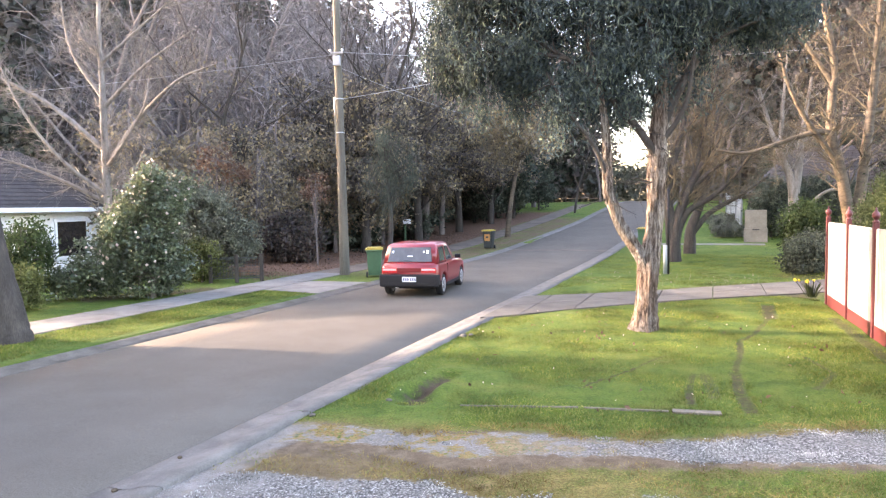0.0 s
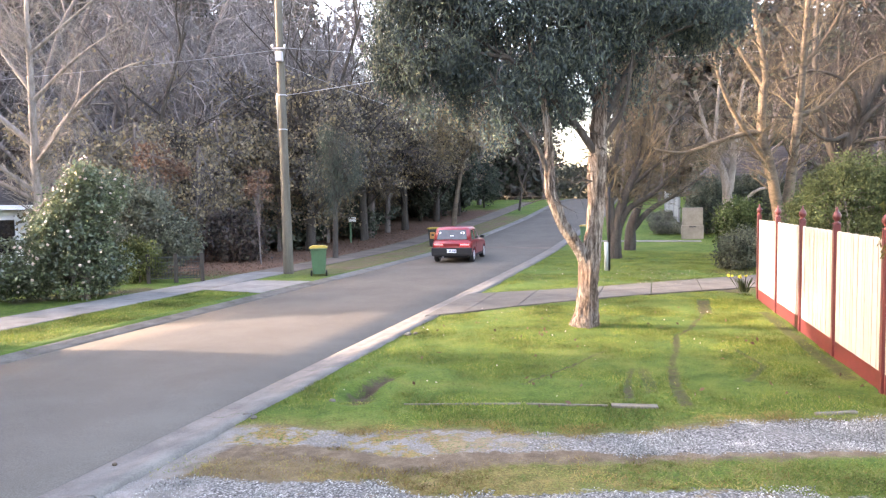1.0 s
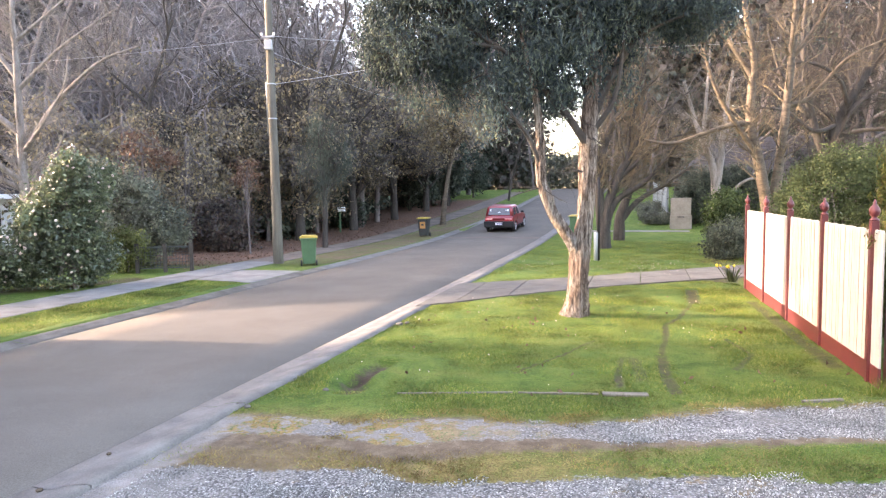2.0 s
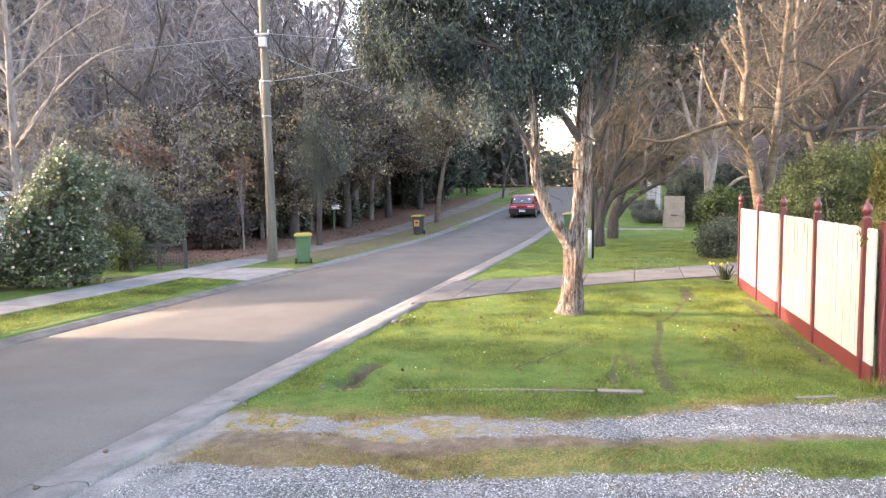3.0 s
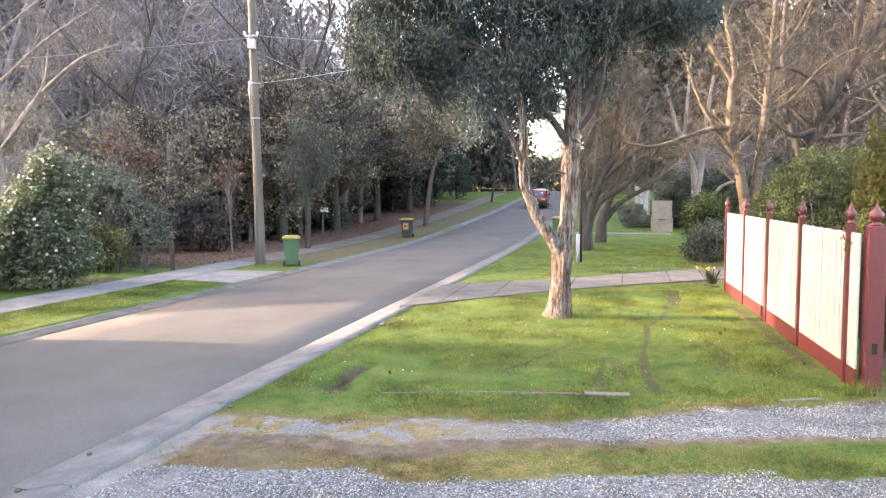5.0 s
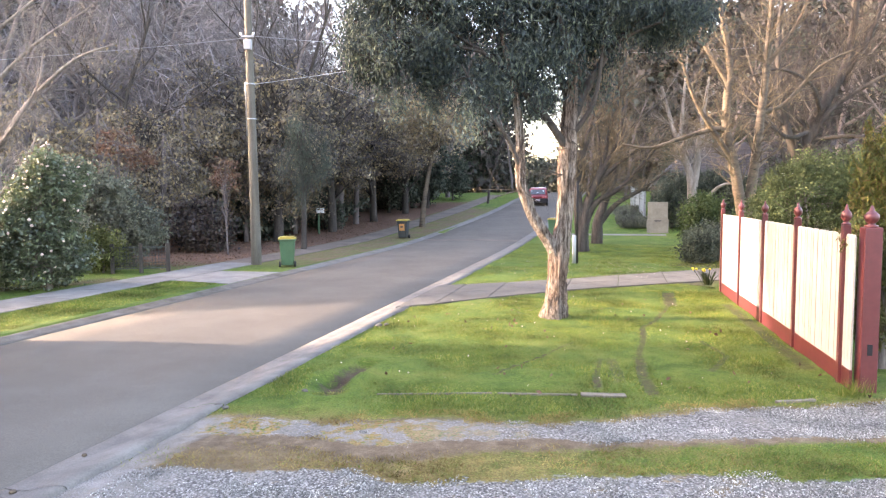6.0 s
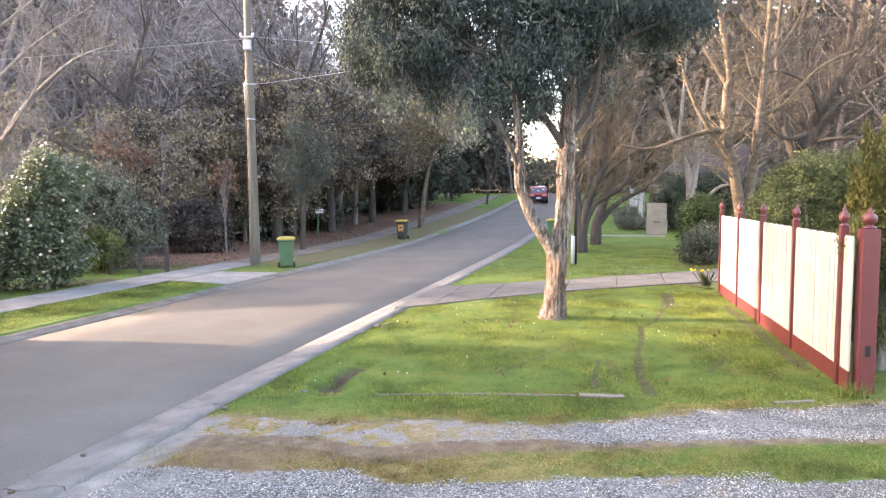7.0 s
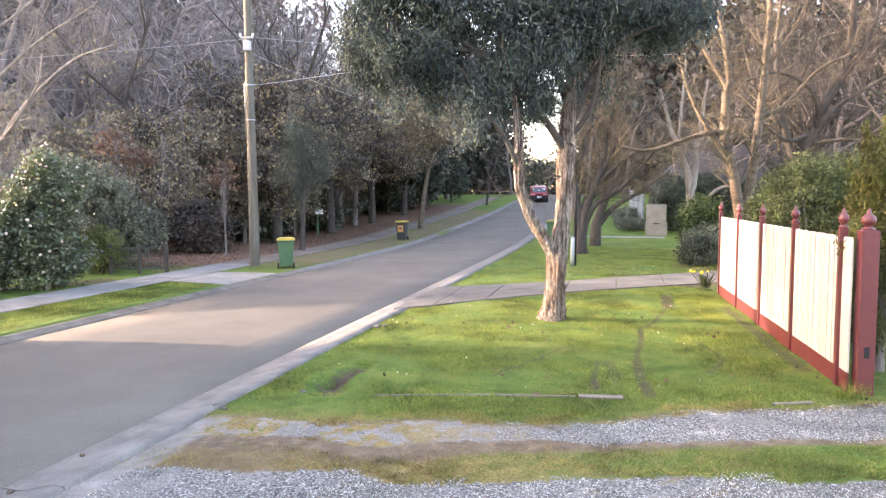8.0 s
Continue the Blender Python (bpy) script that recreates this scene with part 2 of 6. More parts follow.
STRIP_EDGE = ((-4.0, 6.2), (-2.6, 6.22), (-1.9, 6.1), (-0.75, 6.16), (-0.35, 5.86), (0.15, 5.86), (1.15, 5.95), (2.1, 6.04), (3.1, 5.92), (3.9, 5.95), (8.0, 6.1))


def edge_at(x, line):
    return np.interp(x, [a for a, _ in line], [b for _, b in line])


def ground_material():
    """Lawn with worn earth, the two gravel wheel tracks of the drive, and leaf litter and painted shade under the wood.
    """
    m, nt, bsdf = shader("lawn_and_earth")
    pos = nt.nodes.new("ShaderNodeNewGeometry").outputs["Position"]
    xyz = nt.nodes.new("ShaderNodeSeparateXYZ")
    nt.links.new(pos, xyz.inputs[0])
    x, y = xyz.outputs[0], xyz.outputs[1]

    def add(a, b, clamp=False):
        return math_of(nt, "ADD", a, b, clamp)

    def mul(a, b):
        return math_of(nt, "MULTIPLY", a, b)

    def less(a, b):
        return math_of(nt, "SUBTRACT", a, b)

    def step(v, soft):
        """0 below nought, 1 above soft."""
        return math_of(nt, "DIVIDE", v, soft, True)

    def edge(line):
        u = math_of(nt, "DIVIDE", add(x, 4.0), 12.0, True)
        stops = [((a + 4) / 12, ((b - 5) / 4,) * 3) for a, b in line]
        return add(mul(ramp_of(nt, u, stops), 4.0), 5.0)

    wob = less(noise_of(nt, pos, 0.9, 5.0, 0.65), 0.5)
    wob2 = less(noise_of(nt, pos, 4.5, 6.0, 0.72), 0.5)
    wob3 = less(noise_of(nt, pos, 17.0, 4.0, 0.75), 0.5)
    yn = add(y, add(mul(wob2, 0.42), mul(wob3, 0.22)))
    grain = noise_of(nt, pos, 42.0, 4.0, 0.8)
    speck = noise_of(nt, pos, 140.0, 2.0, 0.7)
    # grass
    patch = add(mul(noise_of(nt, pos, 0.5, 5.0, 0.6), 0.5), mul(noise_of(nt, pos, 2.6, 5.0, 0.7), 0.5))
    green = ramp_of(nt, patch, [(0.36, (0.042, 0.082, 0.016)), (0.48, (0.082, 0.13, 0.024)), (0.57, (0.115, 0.15, 0.032)), (0.68, (0.18, 0.17, 0.055))])
    green = mix_of(nt, 1.0, green, ramp_of(nt, grain, [(0.32, (0.35, 0.38, 0.32)), (0.5, (0.85, 0.86, 0.8)), (0.68, (1.35, 1.35, 1.2))]), "MULTIPLY")
    # earth and dry grass
    earth = ramp_of(nt, add(mul(noise_of(nt, pos, 6.0, 5.0, 0.7), 0.6), mul(speck, 0.4)), [(0.34, (0.068, 0.05, 0.033)), (0.5, (0.135, 0.1, 0.064)), (0.66, (0.215, 0.165, 0.112))])
    straw = ramp_of(nt, add(mul(grain, 0.7), mul(wob2, 0.35)), [(0.22, (0.10, 0.058, 0.026)), (0.36, (0.21, 0.138, 0.055)), (0.5, (0.31, 0.235, 0.095))])
    dirt = ramp_of(nt, add(mul(noise_of(nt, pos, 3.0, 5.0, 0.7), 0.5), mul(speck, 0.5)), [(0.36, (0.12, 0.109, 0.095)), (0.52, (0.215, 0.198, 0.176)), (0.66, (0.30, 0.281, 0.256))])
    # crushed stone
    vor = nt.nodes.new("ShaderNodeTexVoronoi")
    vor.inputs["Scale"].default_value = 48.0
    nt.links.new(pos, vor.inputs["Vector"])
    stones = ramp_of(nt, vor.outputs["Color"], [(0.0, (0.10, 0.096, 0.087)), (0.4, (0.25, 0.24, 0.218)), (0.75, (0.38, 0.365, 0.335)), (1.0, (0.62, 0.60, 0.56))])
    # cell edges darkened, putting the shade between stones into the colour
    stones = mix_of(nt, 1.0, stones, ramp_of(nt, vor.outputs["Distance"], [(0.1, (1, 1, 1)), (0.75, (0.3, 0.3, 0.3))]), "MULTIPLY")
    stones = mix_of(nt, ramp_of(nt, noise_of(nt, pos, 2.2, 4.0, 0.7), [(0.5, (0, 0, 0)), (0.68, (0.6, 0.6, 0.6))]), stones, dirt)

    col = green
    on_drive = step(less(edge(LAWN_EDGE), yn), 0.05)
    # thin yellowed grass and bare crumbs along the lawn's edge
    rim = mul(step(less(add(edge(LAWN_EDGE), 0.42), yn), 0.4), add(mul(wob2, 3.0), 0.42, True))
    col = mix_of(nt, rim, col, straw)
    crumbs = mul(step(less(add(edge(LAWN_EDGE), 0.10), yn), 0.08), add(mul(wob, 5.0), 0.55, True))
    col = mix_of(nt, crumbs, col, earth)
    # upper track: stones to the right, dusty dirt with patches of dry grass to the left
    left = math_of(nt, "DIVIDE", less(1.6, x), 2.2, True)
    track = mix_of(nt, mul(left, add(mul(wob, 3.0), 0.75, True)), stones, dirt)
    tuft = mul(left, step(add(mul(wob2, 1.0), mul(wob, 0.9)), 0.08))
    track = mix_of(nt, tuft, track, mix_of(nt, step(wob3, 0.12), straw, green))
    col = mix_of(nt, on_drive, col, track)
    stone_mask = mul(on_drive, less(1.0, tuft))
    # bare strip, then the grass strip, dry to the left
    below = step(less(edge(UPPER_EDGE), yn), 0.05)
    col = mix_of(nt, below, col, earth)
    strip = step(less(edge(BARE_EDGE), yn), 0.12)
    dry = add(math_of(nt, "DIVIDE", less(3.4, x), 4.4), mul(wob2, 2.2), True)
    dead = add(math_of(nt, "DIVIDE", less(-0.2, x), 1.6), mul(wob2, 2.6), True)
    col = mix_of(nt, strip, col, mix_of(nt, mul(dead, 0.75), mix_of(nt, mul(dry, 0.85), green, straw), earth))
    # lower track
    low = step(less(edge(STRIP_EDGE), yn), 0.05)
    bald = mul(step(less(add(wob, mul(wob2, 0.6)), 0.07), 0.08), 0.9)
    near_kerb = math_of(nt, "DIVIDE", less(-2.2, add(x, mul(wob2, 0.8))), 0.4, True)
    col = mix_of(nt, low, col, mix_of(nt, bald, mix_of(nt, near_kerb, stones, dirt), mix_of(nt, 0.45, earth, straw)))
    stone_mask = math_of(nt, "MAXIMUM", mul(stone_mask, less(1.0, below)), mul(low, less(1.0, bald)))
    # grey dust along the back of the kerb
    across = less(mul(x, UY), mul(y, UX))
    dusty = mul(mul(step(less(-3.95, add(across, mul(wob2, 0.7))), 0.2), step(less(7.75, yn), 0.2)), 0.85)
    col = mix_of(nt, dusty, col, dirt)
    # wheel marks and the deep rut on the lawn
    for (ax, ay), (bx, by), wide, bare in MARKS:
        ux, uy = bx - ax, by - ay
        ln = math.hypot(ux, uy)
        ux, uy = ux / ln, uy / ln
        px, py = less(x, ax), less(y, ay)
        run = add(mul(px, ux), mul(py, uy))
        off = math_of(nt, "ABSOLUTE", add(less(mul(px, uy), mul(py, ux)), add(mul(wob2, 1.8 * wide), mul(wob3, 1.8 * wide))))
        mask = mul(band_mask(nt, add(run, mul(wob3, 0.5)), -0.06, ln + 0.06, 0.15), math_of(nt, "DIVIDE", less(1.15 * wide, off), 0.75 * wide, True))
        mask = mul(mask, add(mul(wob3, 3.5 if bare < 0.9 else 0.6), 0.85 if bare < 0.9 else 1.1, True))
        col = mix_of(nt, mul(mask, min(1.0, bare + 0.15)), col, mix_of(nt, 0.7 if bare < 0.9 else 0.62, earth, (0.025, 0.018, 0.012)))
    # leaf litter under the wood across the road; farther on, painted shade on grass
    along = add(mul(x, UX), mul(y, UY))
    swing = mul(math_of(nt, "DIVIDE", less(along, 34.0), 22.0, True), 0.9)
    across = less(across, swing)
    litter = mul(band_mask(nt, add(across, wob), -70.0, -14.0, 0.5), band_mask(nt, add(along, mul(wob, 6.0)), 20.0, 64.0, 3.0))
    brown = ramp_of(nt, noise_of(nt, pos, 16.0, 5.0, 0.8), [(0.3, (0.05, 0.03, 0.02)), (0.5, (0.12, 0.068, 0.045)), (0.75, (0.22, 0.135, 0.09))])
    col = mix_of(nt, litter, col, brown)
    nature = mul(band_mask(nt, across, -12.8, -10.5, 0.3), band_mask(nt, along, 21.0, 58.0, 4.0))
    nature = mul(nature, add(mul(wob, 2.0), 0.72, True))
    col = mix_of(nt, nature, col, mix_of(nt, 0.5, earth, brown))
    nt.links.new(col, bsdf.inputs["Base Color"])
    bsdf.inputs["Roughness"].default_value, bsdf.inputs["Specular IOR Level"].default_value = 0.95, 0.15
    bump_of(nt, bsdf, mix_of(nt, stone_mask, grain, vor.outputs["Distance"]), 0.8, 0.03)
    return m


M = {}
M["ground"] = ground_material()
M["asphalt"] = surface("asphalt", (0.116, 0.102, 0.083), (0.158, 0.14, 0.115), 0.45, 0.92, 70.0, 0.4, 0.5, 0.008, spec=0.15)
M["concrete"] = surface("pale_concrete", (0.1288, 0.1198, 0.1064), (0.2464, 0.2318, 0.2072), 1.6, 0.9, 45.0, 0.25, 0.3, 0.004, varied=0.12)
M["old_concrete"] = surface("weathered_concrete", (0.075, 0.067, 0.055), (0.145, 0.13, 0.108), 1.6, 0.9, 40.0, 0.35, 0.4, 0.006, varied=0.15)
M["brown_concrete"] = surface("brown_concrete", (0.095, 0.073, 0.055), (0.18, 0.141, 0.108), 1.2, 0.95, 40.0, 0.35, 0.4, 0.006, varied=0.15)
M["kerb"] = surface("kerb_concrete", (0.1056, 0.0972, 0.0845), (0.2059, 0.1901, 0.1668), 2.2, 0.9, 55.0, 0.35, 0.4, 0.006, varied=0.15)
M["kerb_dirty"] = surface("muddy_kerb", (0.075, 0.065, 0.05), (0.19, 0.17, 0.14), 2.0, 0.95, 40.0, 0.45, 0.5, 0.01, varied=0.2)
M["timber"] = surface("grey_timber", (0.11, 0.094, 0.068), (0.23, 0.2, 0.15), 3.0, 0.85, 30.0, 0.4, 0.4, 0.006, stretch=(1, 1, 0.12))
M["pole_wood"] = surface("pole_timber", (0.085, 0.076, 0.058), (0.165, 0.15, 0.118), 2.0, 0.85, 24.0, 0.4, 0.5, 0.01, stretch=(4, 4, 0.25))


def bark_material():
    """Paper bark: pale peeling strips over rusty brown, with dark clefts."""
    m, nt, bsdf = shader("flaking_paper_bark")
    tc = nt.nodes.new("ShaderNodeTexCoord").outputs["Object"]
    strips = noise_of(nt, tc, 7.0, 7.0, 0.7, (2.4, 2.4, 0.36))
    flakes = noise_of(nt, tc, 24.0, 5.0, 0.75, (1.5, 1.5, 0.45))
    stain = noise_of(nt, tc, 1.6, 4.0)
    col = ramp_of(nt, strips, [(0.34, (0.04, 0.029, 0.023)), (0.43, (0.112, 0.088, 0.07)), (0.51, (0.215, 0.182, 0.152)), (0.62, (0.38, 0.34, 0.29))])
    col = mix_of(nt, 1.0, col, ramp_of(nt, flakes, [(0.35, (0.35, 0.31, 0.28)), (0.52, (1, 1, 1))]), "MULTIPLY")
    col = mix_of(nt, 1.0, col, ramp_of(nt, stain, [(0.38, (0.84, 0.72, 0.65)), (0.58, (1, 1, 1))]), "MULTIPLY")
    nt.links.new(col, bsdf.inputs["Base Color"])
    bsdf.inputs["Roughness"].default_value, bsdf.inputs["Specular IOR Level"].default_value = 0.92, 0.2
    bump_of(nt, bsdf, mix_of(nt, 0.45, strips, flakes), 1.0, 0.12)
    return m


M["paperbark"] = bark_material()
M["bark_dark"] = surface("dark_bark", (0.0348, 0.029, 0.0244), (0.0928, 0.0778, 0.0638), 3.0, 0.9, 22.0, 0.5, 0.6, 0.02, stretch=(2, 2, 0.4))
M["bark_pale"] = surface("pale_bark", (0.1344, 0.1154, 0.1008), (0.3472, 0.308, 0.2688), 3.0, 0.85, 22.0, 0.4, 0.4, 0.01, stretch=(2, 2, 0.6))
M["bark_tan"] = surface("tan_bark", (0.0484, 0.0361, 0.0264), (0.176, 0.1338, 0.088), 3.0, 0.85, 18.0, 0.45, 0.5, 0.012, stretch=(1, 1, 2.5))
# bark tint shifted slightly to carry the haze of the wood
M["bark_grey"] = surface("grey_brown_bark", (0.0978, 0.0816, 0.0759), (0.2357, 0.1978, 0.1794), 2.0, 0.9, 20.0, 0.45, 0.5, 0.02, stretch=(2, 2, 0.5))
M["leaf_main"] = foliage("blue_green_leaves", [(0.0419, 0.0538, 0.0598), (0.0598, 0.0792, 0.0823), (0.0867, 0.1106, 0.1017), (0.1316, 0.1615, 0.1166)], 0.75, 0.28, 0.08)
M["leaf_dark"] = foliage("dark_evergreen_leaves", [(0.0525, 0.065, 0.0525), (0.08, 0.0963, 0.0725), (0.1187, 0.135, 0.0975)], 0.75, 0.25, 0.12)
M["leaf_mid"] = foliage("mid_green_leaves", [(0.0406, 0.0653, 0.0261), (0.0696, 0.1015, 0.0406), (0.116, 0.1522, 0.0609)], 0.7, 0.3, 0.15)
M["leaf_grey"] = foliage("grey_green_leaves", [(0.085, 0.095, 0.07), (0.14, 0.15, 0.108), (0.21, 0.218, 0.155)], 0.55, 0.3)
M["leaf_weep"] = foliage("weeping_grey_leaves", [(0.05, 0.062, 0.05), (0.08, 0.096, 0.076), (0.115, 0.13, 0.1)], 0.7, 0.3, 0.15)
M["leaf_light"] = foliage("light_green_leaves", [(0.042, 0.06, 0.027), (0.066, 0.086, 0.038), (0.105, 0.125, 0.056)], 0.7, 0.35, 0.12)
M["leaf_gold"] = foliage("yellow_green_sprays", [(0.05, 0.066, 0.014), (0.085, 0.1, 0.02), (0.14, 0.14, 0.032), (0.12, 0.075, 0.03)], 0.7, 0.3)
M["leaf_lime"] = foliage("lime_green_leaves", [(0.085, 0.1, 0.036), (0.13, 0.15, 0.052), (0.2, 0.21, 0.085)], 0.7, 0.35, 0.15)
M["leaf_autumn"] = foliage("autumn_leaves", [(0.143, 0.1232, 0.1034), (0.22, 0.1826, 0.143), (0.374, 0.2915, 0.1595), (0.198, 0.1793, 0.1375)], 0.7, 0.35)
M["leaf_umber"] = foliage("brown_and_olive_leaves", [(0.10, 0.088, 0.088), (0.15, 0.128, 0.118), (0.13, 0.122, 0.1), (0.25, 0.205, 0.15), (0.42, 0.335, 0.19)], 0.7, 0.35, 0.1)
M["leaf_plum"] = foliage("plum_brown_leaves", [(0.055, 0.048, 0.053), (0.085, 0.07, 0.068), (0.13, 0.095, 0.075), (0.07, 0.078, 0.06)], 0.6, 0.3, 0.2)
M["leaf_russet"] = foliage("russet_leaves", [(0.09, 0.05, 0.032), (0.16, 0.09, 0.06), (0.22, 0.14, 0.09)], 0.7, 0.35)
M["leaf_camellia"] = foliage("glossy_camellia_leaves", [(0.063, 0.0868, 0.0504), (0.105, 0.1372, 0.0784), (0.168, 0.196, 0.105)], 0.32, 0.25, 0.6)
M["bark_straw"] = surface("pale_yellow_twigs", (0.0552, 0.0432, 0.0276), (0.184, 0.149, 0.092), 2.0, 0.85, 18.0, 0.4, 0.3, 0.01)
# violet-grey haze of the wood mixed into the twig colours
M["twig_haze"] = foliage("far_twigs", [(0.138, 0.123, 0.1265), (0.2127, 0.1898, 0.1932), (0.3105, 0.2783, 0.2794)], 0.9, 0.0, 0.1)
M["twig_tan"] = foliage("far_tan_twigs", [(0.03, 0.026, 0.025), (0.046, 0.04, 0.037), (0.078, 0.067, 0.058)], 0.9, 0.0, 0.1)
M["leaf_far"] = foliage("far_brown_green_leaves", [(0.078, 0.0741, 0.0702), (0.1144, 0.0988, 0.0884), (0.0884, 0.104, 0.0858), (0.156, 0.1248, 0.104)], 0.8, 0.3, 0.2)
M["grass"] = foliage("grass_blades", [(0.074, 0.124, 0.019), (0.117, 0.168, 0.029), (0.178, 0.206, 0.044), (0.32, 0.28, 0.1)], 0.7, 0.4, 0.2)
M["straw"] = foliage("dry_grass_blades", [(0.13, 0.075, 0.03), (0.24, 0.165, 0.06), (0.33, 0.25, 0.10), (0.2, 0.2, 0.06)], 0.85, 0.3, 0.1)
M["petal"] = plain("cream_petals", (0.58, 0.46, 0.40), 0.7)
M["daffodil"] = plain("yellow_petals", (0.8, 0.6, 0.04), 0.6)
M["cream"] = surface("aged_cream_paint", (0.37, 0.352, 0.295), (0.50, 0.487, 0.435), 1.1, 0.55, 30.0, 0.12, 0.15, 0.002, stretch=(1, 1, 0.35), varied=0.1)
M["maroon"] = plain("maroon_paint", (0.108, 0.02, 0.021), 0.45, grain=0.25)
M["white_paint"] = plain("white_paint", (0.78, 0.78, 0.77), 0.6, grain=0.1)
M["car_red"] = plain("red_car_paint", (0.215, 0.013, 0.017), 0.36, coat=0.5, grain=0.05)
M["black_plastic"] = plain("black_plastic", (0.012, 0.012, 0.014), 0.6, spec=0.3)
M["tyre"] = plain("tyre_rubber", (0.014, 0.014, 0.014), 0.85)
M["alloy"] = plain("silver_wheel_cover", (0.5, 0.5, 0.51), 0.3, 0.6)
M["tinted"] = plain("dark_car_glass", (0.07, 0.074, 0.078), 0.12, spec=0.5, coat=0.2, grain=0.3)
M["lens_red"] = plain("red_tail_lens", (0.55, 0.03, 0.03), 0.15, coat=1.0)
M["lens_dark"] = plain("dark_red_reflector", (0.16, 0.01, 0.012), 0.25, coat=0.5)
M["lens_white"] = plain("clear_tail_lens", (0.6, 0.42, 0.41), 0.25, coat=0.6)
M["plate"] = plain("number_plate_white", (0.75, 0.76, 0.78), 0.4)
M["plate_bar"] = plain("number_plate_dark", (0.05, 0.06, 0.16), 0.5)
M["bin_green"] = plain("green_bin_plastic", (0.055, 0.13, 0.065), 0.5, grain=0.2)
M["bin_dark"] = plain("dark_bin_plastic", (0.03, 0.035, 0.035), 0.5, grain=0.2)
M["lid_yellow"] = plain("yellow_lid_plastic", (0.37, 0.27, 0.04), 0.5, grain=0.15)
M["steel"] = plain("galvanised_steel", (0.35, 0.36, 0.37), 0.45, 0.7)
M["cable"] = plain("grey_cable", (0.33, 0.33, 0.335), 0.6)
M["orange"] = plain("orange_sticker", (0.42, 0.20, 0.06), 0.6)
M["beige_block"] = surface("beige_render", (0.17, 0.15, 0.12), (0.26, 0.235, 0.19), 2.5, 0.9, 40.0, 0.25, 0.4, 0.005)
M["tile_roof"] = surface("brown_roof_tiles", (0.033, 0.028, 0.027), (0.075, 0.064, 0.06), 2.0, 0.85, 20.0, 0.4, 0.4, 0.02, varied=0.3)
M["brick_dark"] = surface("dark_brown_brick", (0.06, 0.04, 0.032), (0.13, 0.085, 0.065), 3.0, 0.9, 25.0, 0.4, 0.4, 0.01)
M["pane"] = plain("dark_window_pane", (0.03, 0.025, 0.022), 0.05, spec=0.8)
M["pale_metal"] = plain("pale_blue_grey_sheet", (0.30, 0.335, 0.34), 0.5)
M["stone"] = foliage("gravel_stones", [(0.09, 0.086, 0.078), (0.2, 0.192, 0.174), (0.33, 0.317, 0.29), (0.6, 0.58, 0.54)], 0.85, 0.0)
M["clod"] = surface("loose_earth", (0.06, 0.045, 0.03), (0.15, 0.11, 0.07), 6.0, 0.95, 40.0, 0.4, 0.6, 0.02)

# ---- ground, road, kerbs, paths ----


def profile(s, c):
    """How far the ground lies above the road line at s, c."""
    c = c - bend(s)
    z = np.where(c > -4.55, 0.05, -0.15)
    left = 0.05 + 0.0 * c
    return np.where(c < -10.52, left, z)


def build_ground():
    s = np.unique(np.concatenate([np.linspace(7.7, 10.1, 64), np.linspace(-900, -20, 12), np.linspace(-20, 3, 12), np.linspace(3, 26, 116), np.linspace(26, 90, 90), np.linspace(90, 1500, 24)]))
    c = np.unique(np.concatenate([np.linspace(-900, -60, 12), np.linspace(-60, -16, 30), np.linspace(-16, -10.8, 22), [-10.54, -10.50, -4.56], np.linspace(-10.4, -4.7, 4),
                                  np.linspace(-4.5, -3.7, 8), np.linspace(-3.7, -2.8, 34), np.linspace(-2.8, 4.5, 62), np.linspace(4.7, 30, 30), np.linspace(30, 900, 14)]))
    S, C = np.meshgrid(s, c, indexing="ij")
    z = rise(S) + profile(S, C)
    x, y = S * UX + C * UY, S * UY - C * UX
    near = (S > 2) & (S < 28) & (C > -4.4) & (C < 6)
    lump = np.array([noise.noise((px * 0.8, py * 0.8, 0)) * 0.03 + noise.noise((px * 3, py * 3, 4)) * 0.012 if ok else 0.0 for px, py, ok in zip(x.ravel(), y.ravel(), near.ravel())]).reshape(x.shape)
    z = z + lump
    # the rut torn into the lawn
    for (ax, ay), (bx, by), wide, bare in MARKS:
        if bare < 0.65 or ay > 15.5:
            continue
        u = ((x - ax) * (bx - ax) + (y - ay) * (by - ay)) / ((bx - ax) ** 2 + (by - ay) ** 2)
        d = np.hypot(x - ax - np.clip(u, 0, 1) * (bx - ax), y - ay - np.clip(u, 0, 1) * (by - ay))
        deep = 0.09 if bare == 1.0 else 0.025
        z = z - deep * np.clip(1.4 - d / wide, 0, 1) + 0.2 * deep * np.exp(-((d - 2 * wide) / (0.5 * wide)) ** 2)
    i = np.arange(len(s) - 1)[:, None] * len(c) + np.arange(len(c) - 1)[None]
    f = np.stack([i, i + len(c), i + len(c) + 1, i + 1], -1).reshape(-1, 4)[:, ::-1]
    me = smooth(quick_mesh("ground", np.stack([x, y, z], -1).reshape(-1, 3), f))
    solid("ground", me, M["ground"], "green lawn and bare earth with gravel wheel tracks", "ground", kind="structure")


